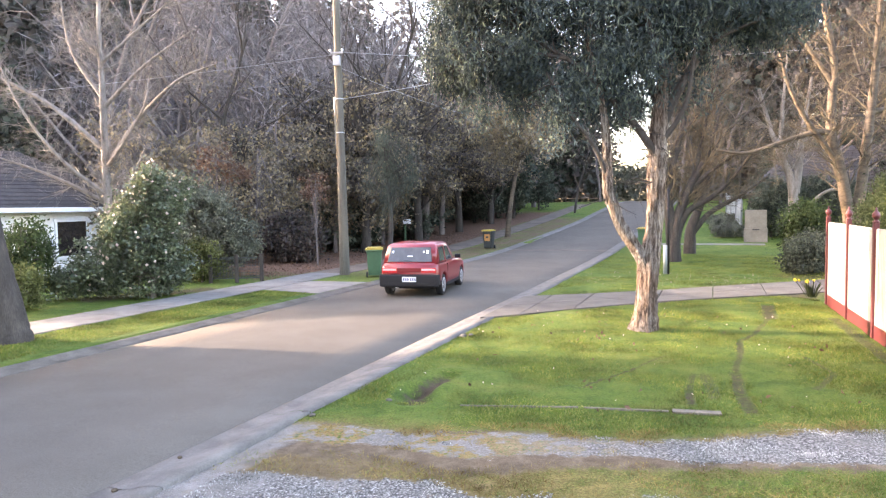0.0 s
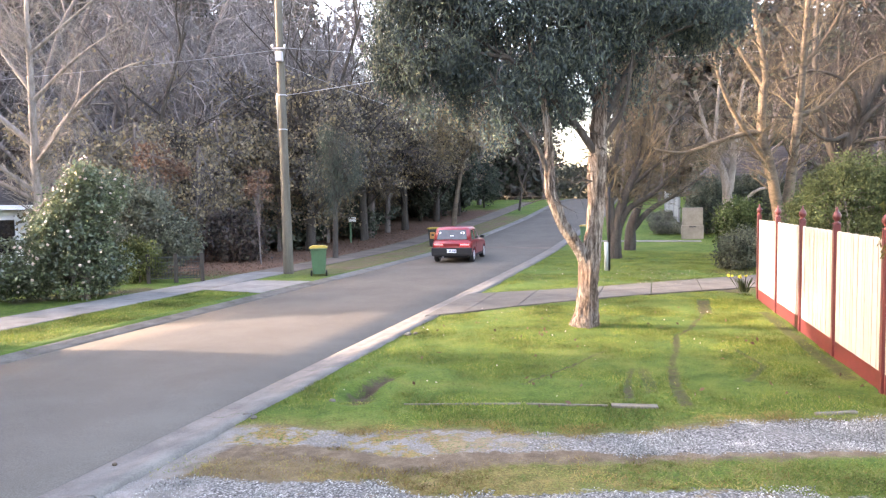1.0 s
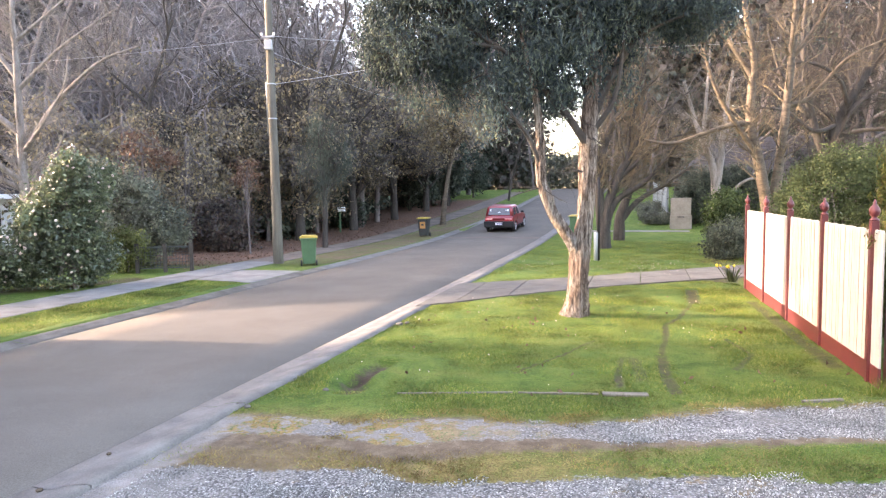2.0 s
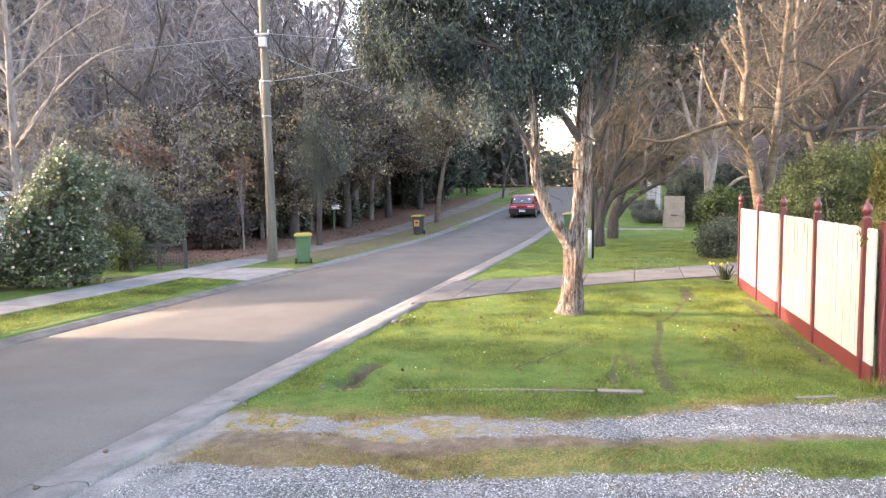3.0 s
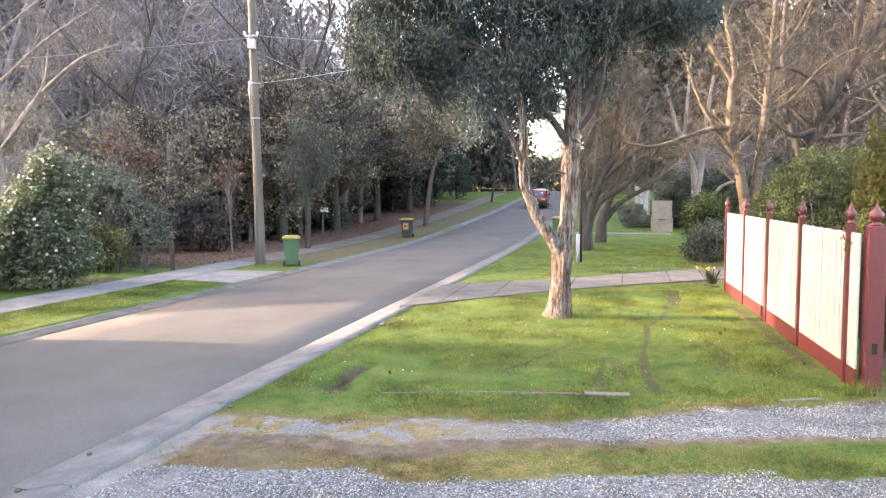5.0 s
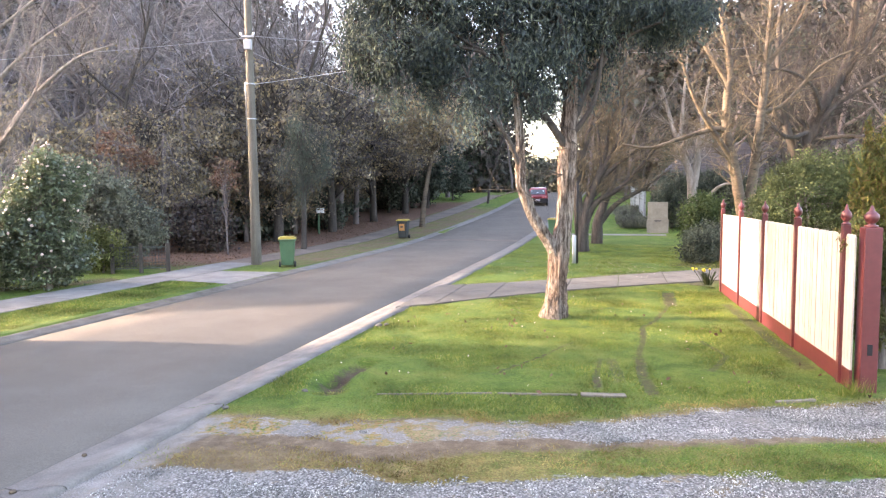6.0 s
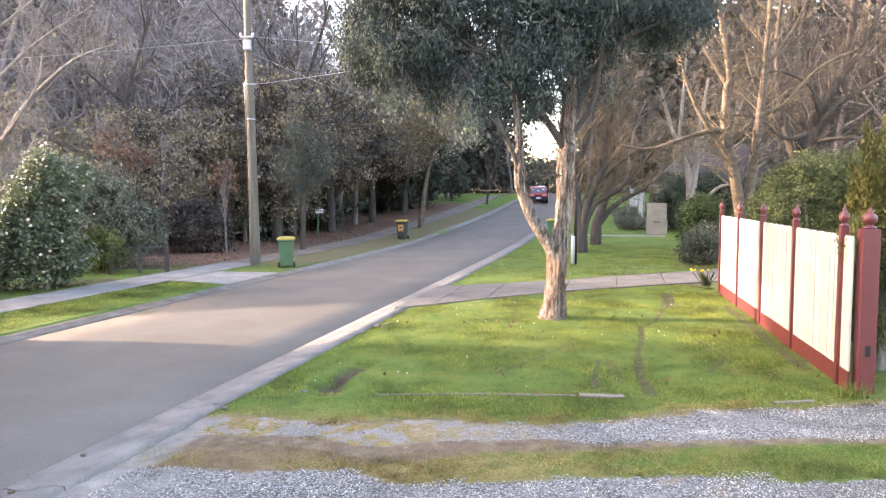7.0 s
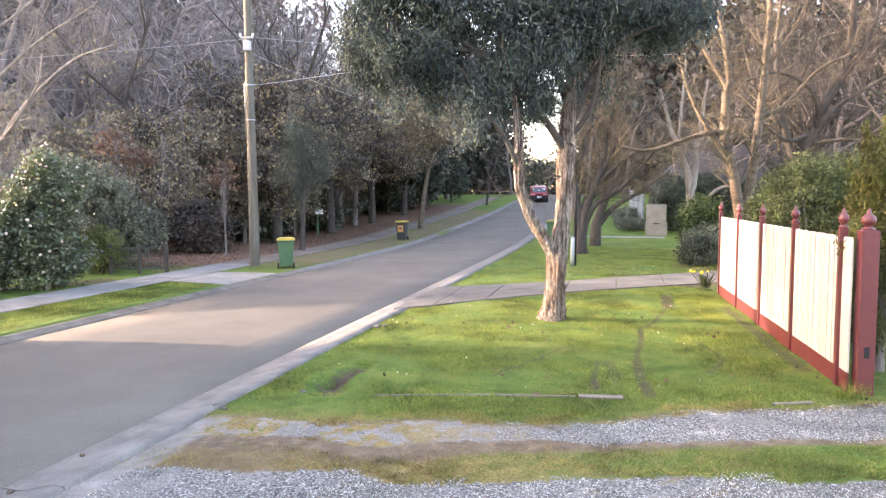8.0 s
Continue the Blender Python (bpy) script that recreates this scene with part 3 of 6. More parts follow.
def strip(name, material, s, across, label, category):
    """A strip along the road: across gives (c, z) pairs of its section, from left to right."""
    s = np.asarray(s, float)
    sec = np.asarray(across, float)
    S, C = np.meshgrid(s, sec[:, 0], indexing="ij")
    C = C + bend(S)
    z = rise(S) + sec[:, 1][None]
    v = np.stack([S * UX + C * UY, S * UY - C * UX, z], -1)
    k = len(sec)
    i = np.arange(len(s) - 1)[:, None] * k + np.arange(k - 1)[None]
    f = np.stack([i, i + 1, i + k + 1, i + k], -1).reshape(-1, 4)
    return smooth(quick_mesh(name, v.reshape(-1, 3), f))


def build_road():
    s = np.concatenate([np.linspace(-60, 30, 40), np.linspace(31, 95, 70)])
    road = solid("road", strip("road", None, s, [(-10.15, -0.06), (-10.1, -0.005), (-9.0, 0.015), (-7.5, 0.035), (-6.0, 0.015), (-5.0, -0.005), (-4.95, -0.06)], "", ""),
                 M["asphalt"], "grey worn asphalt road surface", "road", kind="structure")
    # a paler trench patch across the road
    solid("road_patch", strip("road_patch", None, np.linspace(35.4, 36.3, 4), [(-10.0, 0.0), (-9.0, 0.02), (-7.5, 0.04), (-6.0, 0.02), (-5.05, 0.0)], "", ""),
          M["brown_concrete"], "pale repaired trench strip across the road", "road", kind="structure")
    edge = [(-5.02, -0.05), (-5.0, 0.004), (-4.86, -0.004), (-4.74, 0.012), (-4.64, 0.05), (-4.50, 0.08), (-4.36, 0.085), (-4.34, 0.0)]
    left = [(-10.60, 0.0), (-10.57, 0.045), (-10.50, 0.05), (-10.42, 0.03), (-10.3, 0.002), (-10.12, 0.005), (-10.1, -0.05)]
    for name, sec, what in (("kerb_right", edge, "pale rolled concrete kerb and gutter beside the lawn"), ("kerb_left", left, "dirty rolled concrete kerb along the far verge")):
        whole = tagged(new(name), what, "kerb", kind="structure")
        a = -12.0
        while a < 90:
            step = 2.4 if a < 40 else 6.0
            part("kerb_section", strip("kerb_section", None, np.linspace(a + 0.006, a + step - 0.006, 4), sec, "", ""), M["kerb"] if name == "kerb_right" or a > 20 else M["kerb_dirty"], whole)
            a += step


def slab(corners, top, thick=0.08, drop=0.012):
    """A slab with chamfered edges from (s, c) corners in order."""
    bm = bmesh.new()
    mid = sum((Vector(q) for q in corners), Vector((0, 0))) / len(corners)
    low, high, cap = [], [], []
    for q in corners:
        p = at(q[0], q[1])
        low.append(bm.verts.new(p + Vector((0, 0, top - thick))))
        high.append(bm.verts.new(p + Vector((0, 0, top - drop))))
        i = Vector(q) + (mid - Vector(q)).normalized() * drop * 1.3
        cap.append(bm.verts.new(at(i.x, i.y, top)))
    n = len(corners)
    for i in range(n):
        bm.faces.new((low[i], low[(i + 1) % n], high[(i + 1) % n], high[i]))
        bm.faces.new((high[i], high[(i + 1) % n], cap[(i + 1) % n], cap[i]))
    bm.faces.new(cap)
    return bm


def build_paths():
    path = tagged(new("footpath"), "pale concrete footpath in slabs along the far verge", "footpath", kind="structure")
    s = 2.0
    while s < 70:
        step = 1.5 if s < 45 else 3.0
        b0, b1 = float(bend(s)), float(bend(s + step))
        # slabs past s 22 take the darker, browner concrete
        part("slab", slab([(s, -14.2 + b0), (s + step - 0.012, -14.2 + b1), (s + step - 0.012, -12.7 + b1), (s, -12.7 + b0)], 0.075), M["concrete"] if s < 22 else M["brown_concrete"], path)
        s += step
    apron = tagged(new("driveway_far"), "pale concrete driveway apron crossing the far verge", "driveway", kind="structure")
    for i in range(2):
        a = 18.1 + i * 1.26
        part("slab", slab([(a - 0.25, -12.69), (a + 1.0, -12.69), (a + 1.0 + 0.25 * (i - 0.6), -10.55), (a + 0.25 * (i - 1.6) - 0.25, -10.55)], 0.062), M["concrete"], apron)
    drive = tagged(new("driveway_near"), "weathered concrete driveway strip across the lawn", "driveway", kind="structure")
    rows = [(-4.6, 14.4, 18.1), (-3.9, 15.05, 18.5), (-2.9, 16.18, 19.1), (-1.2, 17.86, 20.3), (0.1, 18.85, 21.4), (1.4, 19.8, 22.5), (3.0, 20.9, 23.8), (6.0, 23.0, 26.3), (9.0, 25.2, 28.6)]
    for (c0, a0, b0), (c1, a1, b1) in zip(rows, rows[1:]):
        for k in range(2):
            lo0, hi0 = a0 + (b0 - a0) * k / 2, a0 + (b0 - a0) * (k + 1) / 2
            lo1, hi1 = a1 + (b1 - a1) * k / 2, a1 + (b1 - a1) * (k + 1) / 2
            top = 0.085
            part("slab", slab([(lo0, c0), (hi0 - 0.01, c0), (hi1 - 0.01, c1 - 0.012), (lo1, c1 - 0.012)], top), M["old_concrete"], drive)
    # narrow path further up the hill
    cross = tagged(new("garden_path"), "narrow pale concrete path crossing the grass", "footpath", kind="structure")
    for i in range(5):
        c = -3.5 + i * 1.2
        part("slab", slab([(38.5, c), (39.1, c), (39.1, c + 1.19), (38.5, c + 1.19)], 0.075), M["concrete"], cross)
    for x0, y0, x1, y1 in ((-0.80, 8.50, 0.64, 8.54), (0.70, 8.53, 1.68, 8.46), (1.72, 8.45, 2.26, 8.40), (3.95, 8.12, 4.45, 8.20)):
        ln = math.hypot(x1 - x0, y1 - y0)
        z = 0.06
        wide = 0.03 if x0 < 1.5 else 0.12 if x0 < 3 else 0.06
        z -= 0.008 if x0 < 1.5 else 0
        solid("edging_plank", box((ln, wide, 0.08), bevel=0.008), M["timber"], "weathered grey timber edging sunk in the grass", "plank", "edging planks",
              m=pose((x0 + x1) / 2, (y0 + y1) / 2, z - 0.035, 0, 0, math.degrees(math.atan2(y1 - y0, x1 - x0))))


build_ground()
build_road()
build_paths()

# ---- fence ----
FENCE_A, FENCE_B = Vector((6.86, 17.40, 0)), Vector((5.17, 8.97, 0))


def post_shape(w, h):
    bm = box((w, w, h), (0, 0, h / 2), 0.008)
    return bm


def finial_shape(k):
    return lathe([(0.075 * k, 0), (0.08 * k, 0.02), (0.045 * k, 0.035), (0.04 * k, 0.05), (0.07 * k, 0.075), (0.088 * k, 0.115), (0.08 * k, 0.155), (0.05 * k, 0.185), (0.03 * k, 0.20), (0.028 * k, 0.22), (0.006, 0.27)], 14)


def build_fence():
    turn = math.degrees(math.atan2((FENCE_B - FENCE_A).y, (FENCE_B - FENCE_A).x))
    fence = thing("fence", pose(FENCE_A.x, FENCE_A.y, 0.05, 0, 0, turn), "cream slatted timber fence with maroon posts and plinth", "fence")
    length = (FENCE_B - FENCE_A).length
    bay = length / 4
    post, knob = as_mesh("post", post_shape(0.095, 2.04)), as_mesh("finial", finial_shape(0.74))
    slat_bm = bmesh.new()
    outline = [(-0.046, 0.24), (0.046, 0.24), (0.046, 1.90), (0.030, 1.925), (0.0, 1.938), (-0.030, 1.925), (-0.046, 1.90)]
    front, back = ([slat_bm.verts.new((x, y, z)) for x, z in outline] for y in (-0.011, 0.011))
    slat_bm.faces.new(front)
    slat_bm.faces.new(back[::-1])
    for i in range(7):
        slat_bm.faces.new((front[i], back[i], back[(i + 1) % 7], front[(i + 1) % 7]))
    slat = as_mesh("slat", slat_bm)
    for i in range(5):
        p = part("post", post, M["maroon"], fence, m=pose(i * bay, 0, 0))
        part("finial", knob, M["maroon"], p, m=pose(0, 0, 2.04))
    for i in range(4):
        part("plinth_board", box((bay - 0.115, 0.035, 0.30), (i * bay + bay / 2, 0, 0.10), 0.005), M["maroon"], fence)
        for z in (0.55, 1.80):
            part("rail", box((bay - 0.115, 0.04, 0.07), (i * bay + bay / 2, 0.047, z), 0.005), M["cream"], fence)
        part("backing_board", box((bay - 0.12, 0.010, 1.56), (i * bay + bay / 2, 0.036, 1.03)), M["cream"], fence)
        n = 20
        for k in range(n):
            x = i * bay + 0.06 + (k + 0.5) * (bay - 0.12) / n
            part("slat", slat, M["cream"], fence, m=pose(x, 0.002 * math.sin(k * 2.3 + i), 0.004 * math.sin(k * 1.7), 0, 0.25 * math.sin(k * 3.1 + i), 0))
    for k in range(3):
        part("slat", slat, M["cream"], fence, m=pose(4 * bay + 0.105 + k * 0.1, 0, 0))
    part("plinth_board", box((0.30, 0.035, 0.30), (4 * bay + 0.205, 0, 0.10), 0.005), M["maroon"], fence)
    gate = thing("gate_post", pose(5.27, 8.60, 0.03, 0, 0, turn), "thick square maroon gate post with turned finial", "post")
    part("shaft", box((0.2, 0.2, 2.05), (0, 0, 1.025), 0.012), M["maroon"], gate)
    part("finial", as_mesh("gate_finial", finial_shape(1.0)), M["maroon"], gate, m=pose(0, 0, 2.05))
    part("latch_plate", box((0.012, 0.06, 0.14), (0.106, 0, 0.55), 0.004), M["black_plastic"], gate)


build_fence()

# ---- trees ----


def spec(kids, lift, wander=0.12, angle=(28, 62), shrink=(0.5, 0.75), start=(0.35, 0.25, 0.2, 0.1)):
    return {"kids": kids, "lift": lift, "wander": wander, "angle": angle, "shrink": shrink, "from": start}


def build_main_tree():
    rng = np.random.default_rng(3)
    base = Vector((2.23, 14.1, 0.1))
    tree = thing("tree", pose(2.24, 13.89, 0.136) @ Matrix.Scale(0.985, 4), "paperbark tree with forked pale flaking trunk and dark hanging foliage", "tree")
    o = np.array(base)
    w = Wood()
    trunk = fine([(2.14, 14.1, -0.16), (2.17, 14.1, 0.0), (2.21, 14.1, 0.25), (2.23, 14.1, 0.7), (2.27, 14.1, 1.36), (2.35, 14.1, 1.85), (2.40, 14.12, 2.5), (2.43, 14.15, 3.28), (2.49, 14.2, 4.06), (2.61, 14.3, 4.94), (2.9, 14.4, 5.81), (3.1, 14.4, 7.2)], 8)
    rad = np.interp(trunk[:, 2], [-0.16, 0.02, 0.3, 0.8, 1.4, 1.9, 2.5, 3.3, 4.2, 5.5, 7.2], [0.33, 0.27, 0.215, 0.185, 0.195, 0.15, 0.155, 0.175, 0.15, 0.11, 0.05])
    w.tube(trunk - o, rad, 30, 0.075, rng)
    part("trunk", w.mesh("trunk"), M["paperbark"], tree)
    w = Wood()
    limb = fine([(2.22, 14.08, 1.2), (2.08, 14.05, 1.5), (1.89, 14.02, 1.78), (1.72, 14.0, 2.05), (1.56, 13.98, 2.45), (1.47, 13.98, 2.75), (1.46, 13.96, 3.18), (1.43, 13.95, 3.86), (1.33, 13.95, 4.6), (1.1, 14.0, 5.6)], 6)
    w.tube(limb - o, np.interp(limb[:, 2], [1.2, 1.6, 2.2, 3.0, 4.2, 5.6], [0.15, 0.125, 0.11, 0.105, 0.075, 0.04]), 16, 0.07, rng)
    part("limb", w.mesh("limb"), M["paperbark"], tree)
    # loose strips of bark
    strips = []
    for line, radii in ((trunk, rad), (limb, np.full(len(limb), 0.115))):
        for k in range(90):
            i = rng.integers(2, len(line) * 2 // 3)
            a = rng.uniform(0, 2 * math.pi)
            n_ = np.array([math.cos(a), math.sin(a), 0.0])
            side = np.array([-n_[1], n_[0], 0.0]) * rng.uniform(0.008, 0.022)
            low = line[i] + n_ * radii[i] * 0.98
            high = low + np.array([0, 0, rng.uniform(0.06, 0.2)])
            curl = n_ * rng.uniform(0.012, 0.05)
            strips.append([low - side + curl, low + side + curl, high + side * 0.6, high - side * 0.6])
    strips = np.array(strips) - o
    tagged(part("loose_bark", quick_mesh("loose_bark", strips.reshape(-1, 3), np.arange(len(strips) * 4).reshape(-1, 4)), M["paperbark"], tree, "loose peeling strips of pale bark"), kind="stuff")
    w, spine = Wood(), [trunk[44:], limb[30:]]
    for pts, r0, r1 in (([(2.42, 14.12, 3.4), (2.0, 14.05, 4.01), (1.72, 14.0, 4.3), (1.39, 13.95, 4.7), (0.7, 13.9, 5.3), (-0.3, 13.9, 5.9)], 0.085, 0.03),
                        ([(2.48, 14.2, 3.9), (2.85, 14.2, 4.7), (3.3, 14.2, 5.4), (4.0, 14.3, 6.1), (4.8, 14.4, 6.6)], 0.1, 0.03),
                        ([(2.5, 14.2, 4.2), (2.3, 14.6, 5.0), (1.8, 15.2, 5.8), (1.2, 15.8, 6.6)], 0.09, 0.03),
                        ([(1.46, 13.96, 3.0), (1.2, 13.8, 3.6), (0.75, 13.7, 4.2), (0.3, 13.6, 5.0)], 0.05, 0.02),
                        ([(2.6, 14.2, 4.9), (2.2, 13.7, 5.8), (1.9, 13.4, 6.8)], 0.08, 0.03),
                        ([(0.7, 13.9, 5.3), (0.1, 13.8, 5.4), (-0.8, 14.0, 5.5), (-1.5, 14.2, 5.3)], 0.04, 0.015),
                        ([(3.3, 14.2, 5.4), (3.6, 13.9, 5.6), (4.4, 14.0, 5.9), (5.0, 14.3, 5.9)], 0.04, 0.015),
                        ([(2.45, 14.15, 3.6), (2.9, 14.0, 4.3), (3.05, 13.9, 5.2), (3.2, 13.9, 6.2)], 0.06, 0.02)):
        q = fine(pts, 4)
        spine.append(q)
        w.tube(q - o, np.linspace(r0, r1, len(q)), 8, 0.04, rng)
    # crown: (centre, radii) of its masses of sprays
    blobs = [((-0.9, 14.2, 5.9), (1.15, 1.2, 1.1)), ((-1.45, 14.2, 5.35), (0.5, 0.6, 0.7)), ((-0.75, 14.2, 4.75), (0.6, 0.6, 0.75)), ((0.1, 14.1, 5.35), (0.75, 0.8, 0.65)), ((-0.9, 14.3, 7.1), (1.4, 1.4, 1.1)),
             ((1.5, 14.1, 6.0), (0.95, 1.0, 0.9)), ((0.6, 14.2, 6.7), (1.3, 1.3, 1.0)), ((2.6, 14.3, 7.0), (1.5, 1.4, 1.0)), ((4.3, 14.3, 6.5), (1.1, 1.2, 0.95)), ((3.3, 14.2, 5.85), (0.8, 0.9, 0.65)),
             ((0.72, 13.8, 4.3), (0.48, 0.45, 0.62)), ((1.05, 13.9, 4.9), (0.6, 0.6, 0.5)), ((1.8, 14.5, 8.5), (3.2, 2.2, 1.4)), ((2.5, 14.0, 5.3), (0.7, 0.7, 0.55)), ((1.75, 14.3, 5.1), (0.6, 0.6, 0.5)),
             ((1.15, 13.9, 3.85), (0.2, 0.25, 0.35)), ((4.85, 14.4, 6.0), (0.55, 0.6, 0.55)), ((1.6, 14.2, 4.65), (0.55, 0.5, 0.5)), ((2.0, 14.6, 4.35), (0.35, 0.4, 0.3)), ((2.95, 14.2, 4.75), (0.35, 0.4, 0.35)), ((2.3, 14.7, 5.9), (0.9, 0.6, 0.6)), ((-0.15, 14.4, 4.75), (0.45, 0.45, 0.4))]
    places, hearts = clumps(rng, blobs, 880, 170, 0.30, 0.35, 1.7)
    wood = np.concatenate(spine)
    for h in hearts[::2]:
        gap = np.linalg.norm(wood - h, axis=1)
        if gap.min() > 1.3:
            continue
        near = wood[np.argmin(gap)]
        k = near + (h - near) * 0.55 + rng.normal(size=3) * 0.12
        w.tube(np.array([near, k + [0, 0, 0.1], h]) - o, [0.02, 0.012, 0.004], 4)
    # bare dead twigs under the crown
    tips = []
    for q in ((1.46, 13.9, 3.2), (1.5, 13.95, 2.6), (2.3, 14.0, 2.9), (1.9, 14.0, 4.0), (0.4, 13.8, 4.4), (2.4, 14.1, 3.6)):
        for k in range(4):
            grow(w, rng, np.array(q) - o, rng.normal(size=3) * [1, 0.6, 0.4], rng.uniform(0.5, 1.0), 0.012, 2, 4, dict(spec((0, 0, 3, 2), (0, 0, -0.05, 0.0, 0.0), 0.2)), tips)
    tagged(part("bough", w.mesh("bough"), M["bark_dark"], tree), kind="stuff")
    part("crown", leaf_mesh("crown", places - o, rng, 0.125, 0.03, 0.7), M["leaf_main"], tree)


def custom_tree(name, base, stems, bark, label, seed, twig, twig_n=9, twig_len=1.0, leaves=None, group="", twig_mat=None):
    """A bare tree from known limbs, with forking twigs grown along them."""
    rng = np.random.default_rng(seed)
    o = np.array(base, float)
    tree = thing(name, pose(*base), label, "tree", group)
    tips, thin = [], Wood()
    for i, (pts, r0, r1) in enumerate(stems):
        q = fine(pts, 5)
        w = Wood()
        r = np.linspace(r0, r1, len(q))
        w.tube(q - o, r, 12 if r0 > 0.08 else 8, 0.05, rng)
        part("trunk" if i == 0 else "limb", w.mesh("limb"), bark, tree)
        long = np.linalg.norm(np.diff(q, axis=0), axis=1).sum()
        for k in range(int(twig_n * long)):
            u = 0.25 + 0.75 * rng.random()
            j = min(int(u * (len(q) - 1)), len(q) - 2)
            if q[j][2] < twig["above"]:
                continue
            t = q[j + 1] - q[j]
            t /= np.linalg.norm(t)
            side = np.cross(t, rng.normal(size=3))
            side /= np.linalg.norm(side)
            grow(thin, rng, q[j] - o, t * 0.7 + side * 0.8, twig_len * rng.uniform(0.4, 1.2), max(r[j] * 0.2, 0.007), 2, 4, twig, tips)
    tagged(part("twig", thin.mesh("twig"), twig_mat or bark, tree), kind="stuff")
    if leaves:
        places = np.array([p for lv, p, q in tips if lv >= 3])
        places = np.repeat(places, leaves[0], 0) + rng.normal(size=(len(places) * leaves[0], 3)) * leaves[1]
        part("leaves", leaf_mesh("leaves", places, rng, leaves[2], leaves[2] * 0.6), leaves[3], tree)
    return tree


TWIG = dict(spec((0, 0, 4, 3), (0, 0, 0.02, 0.03, 0.03), 0.16), above=1.5)


def build_custom_trees():
    # bare tree behind the camellia
    def y(points, yy):
        return [(a, yy, b) for a, b in points]
    Y = 20.5
    custom_tree("tree", (-13.25, Y, 0.05), [
        (y([(-13.25, 0.0), (-13.28, 1.5), (-13.33, 2.97), (-13.35, 4.74), (-13.34, 6.85), (-13.37, 8.07), (-13.26, 10.5)], Y), 0.17, 0.045),
        ([(-13.2, Y, 4.03), (-12.1, 20.2, 5.23), (-10.54, 19.9, 6.38), (-9.14, 19.7, 6.8)], 0.085, 0.02),
        ([(-13.3, Y, 5.8), (-11.8, 20.3, 6.96), (-10.0, 20.1, 7.95)], 0.07, 0.02),
        ([(-13.35, Y, 3.9), (-12.4, 20.0, 4.6), (-11.6, 19.9, 5.7), (-11.4, 19.9, 6.6)], 0.055, 0.02),
        ([(-13.4, Y, 4.5), (-14.95, 20.3, 5.86), (-16.28, 20.2, 6.62), (-17.6, 20.1, 7.4)], 0.09, 0.03),
        ([(-13.4, Y, 6.15), (-14.4, 20.6, 7.6), (-14.8, 20.7, 9.4)], 0.07, 0.02),
        ([(-13.35, Y, 2.8), (-15.0, 20.1, 3.7), (-17.0, 20.0, 4.4)], 0.08, 0.02),
        ([(-13.3, Y, 3.0), (-14.3, 19.8, 4.1), (-15.4, 19.6, 5.6), (-16.2, 19.5, 7.4)], 0.07, 0.02),
        ([(-13.3, Y, 7.2), (-12.1, 20.5, 8.1), (-10.8, 20.4, 9.0)], 0.06, 0.02),
        ([(-13.3, Y, 2.4), (-12.6, 19.7, 2.75), (-12.0, 19.5, 3.3), (-11.2, 19.4, 4.6)], 0.05, 0.015)],
        M["bark_pale"], "bare spreading deciduous tree with pale sunlit branches", 11, TWIG, 12, 1.1)
    # trunk at the edge of the verge
    custom_tree("tree", (-9.87, 12.1, 0.05), [
        ([(-9.83, 12.1, -0.05), (-9.9, 12.1, 0.3), (-9.97, 12.1, 0.75), (-10.15, 12.1, 1.6), (-10.3, 12.1, 2.6), (-10.5, 12.0, 4.6), (-10.6, 11.9, 7.0)], 0.36, 0.14),
        ([(-10.45, 12.0, 4.0), (-11.2, 11.6, 5.5), (-12.0, 11.2, 7.5)], 0.1, 0.03),
        ([(-10.5, 12.0, 5.0), (-10.9, 11.0, 6.5), (-11.4, 10.0, 8.0)], 0.1, 0.03)],
        M["bark_dark"], "thick leaning grey-brown tree trunk on the grass verge", 12, dict(TWIG, above=4.5), 4, 1.0)
    # tan stems behind the fence
    Y = 22.0
    custom_tree("tree", (9.2, Y, 0.1), [
        ([(9.3, Y, 0.0), (9.25, Y, 1.2), (9.18, Y, 2.07), (8.91, Y, 3.48), (8.66, Y, 4.44), (8.72, 22.1, 5.6), (8.74, 22.1, 6.61), (8.4, 22.2, 8.6), (8.3, 22.2, 10.5)], 0.19, 0.06),
        ([(9.3, Y, 1.6), (9.54, 22.1, 2.78), (9.65, 22.1, 3.83), (9.85, 22.2, 5.39), (9.95, 22.2, 6.77), (10.05, 22.2, 8.5), (10.2, 22.2, 10.5)], 0.17, 0.06),
        ([(8.67, Y, 4.44), (8.18, 21.9, 4.47), (7.22, 21.7, 4.2), (6.2, 21.5, 3.9), (5.3, 21.4, 4.0)], 0.10, 0.03),
        ([(9.0, Y, 3.4), (8.45, 21.9, 4.1), (7.64, 21.7, 5.23), (7.2, 21.6, 6.3), (7.0, 21.6, 7.6)], 0.09, 0.03),
        ([(9.8, 22.2, 5.0), (10.6, 22.3, 5.3), (11.6, 22.2, 6.4), (12.8, 22.2, 7.0)], 0.09, 0.03),
        ([(8.72, 22.1, 5.9), (8.0, 22.3, 7.2), (7.3, 22.4, 8.8)], 0.08, 0.03),
        ([(9.9, 22.2, 6.4), (10.7, 22.0, 7.6), (11.3, 21.8, 9.2)], 0.08, 0.03)],
        M["bark_tan"], "leafless multi-stemmed tree with tan sunlit stems behind the fence", 13, dict(TWIG, above=2.6), 7, 1.2, twig_mat=M["bark_straw"])
    Y = 26.0
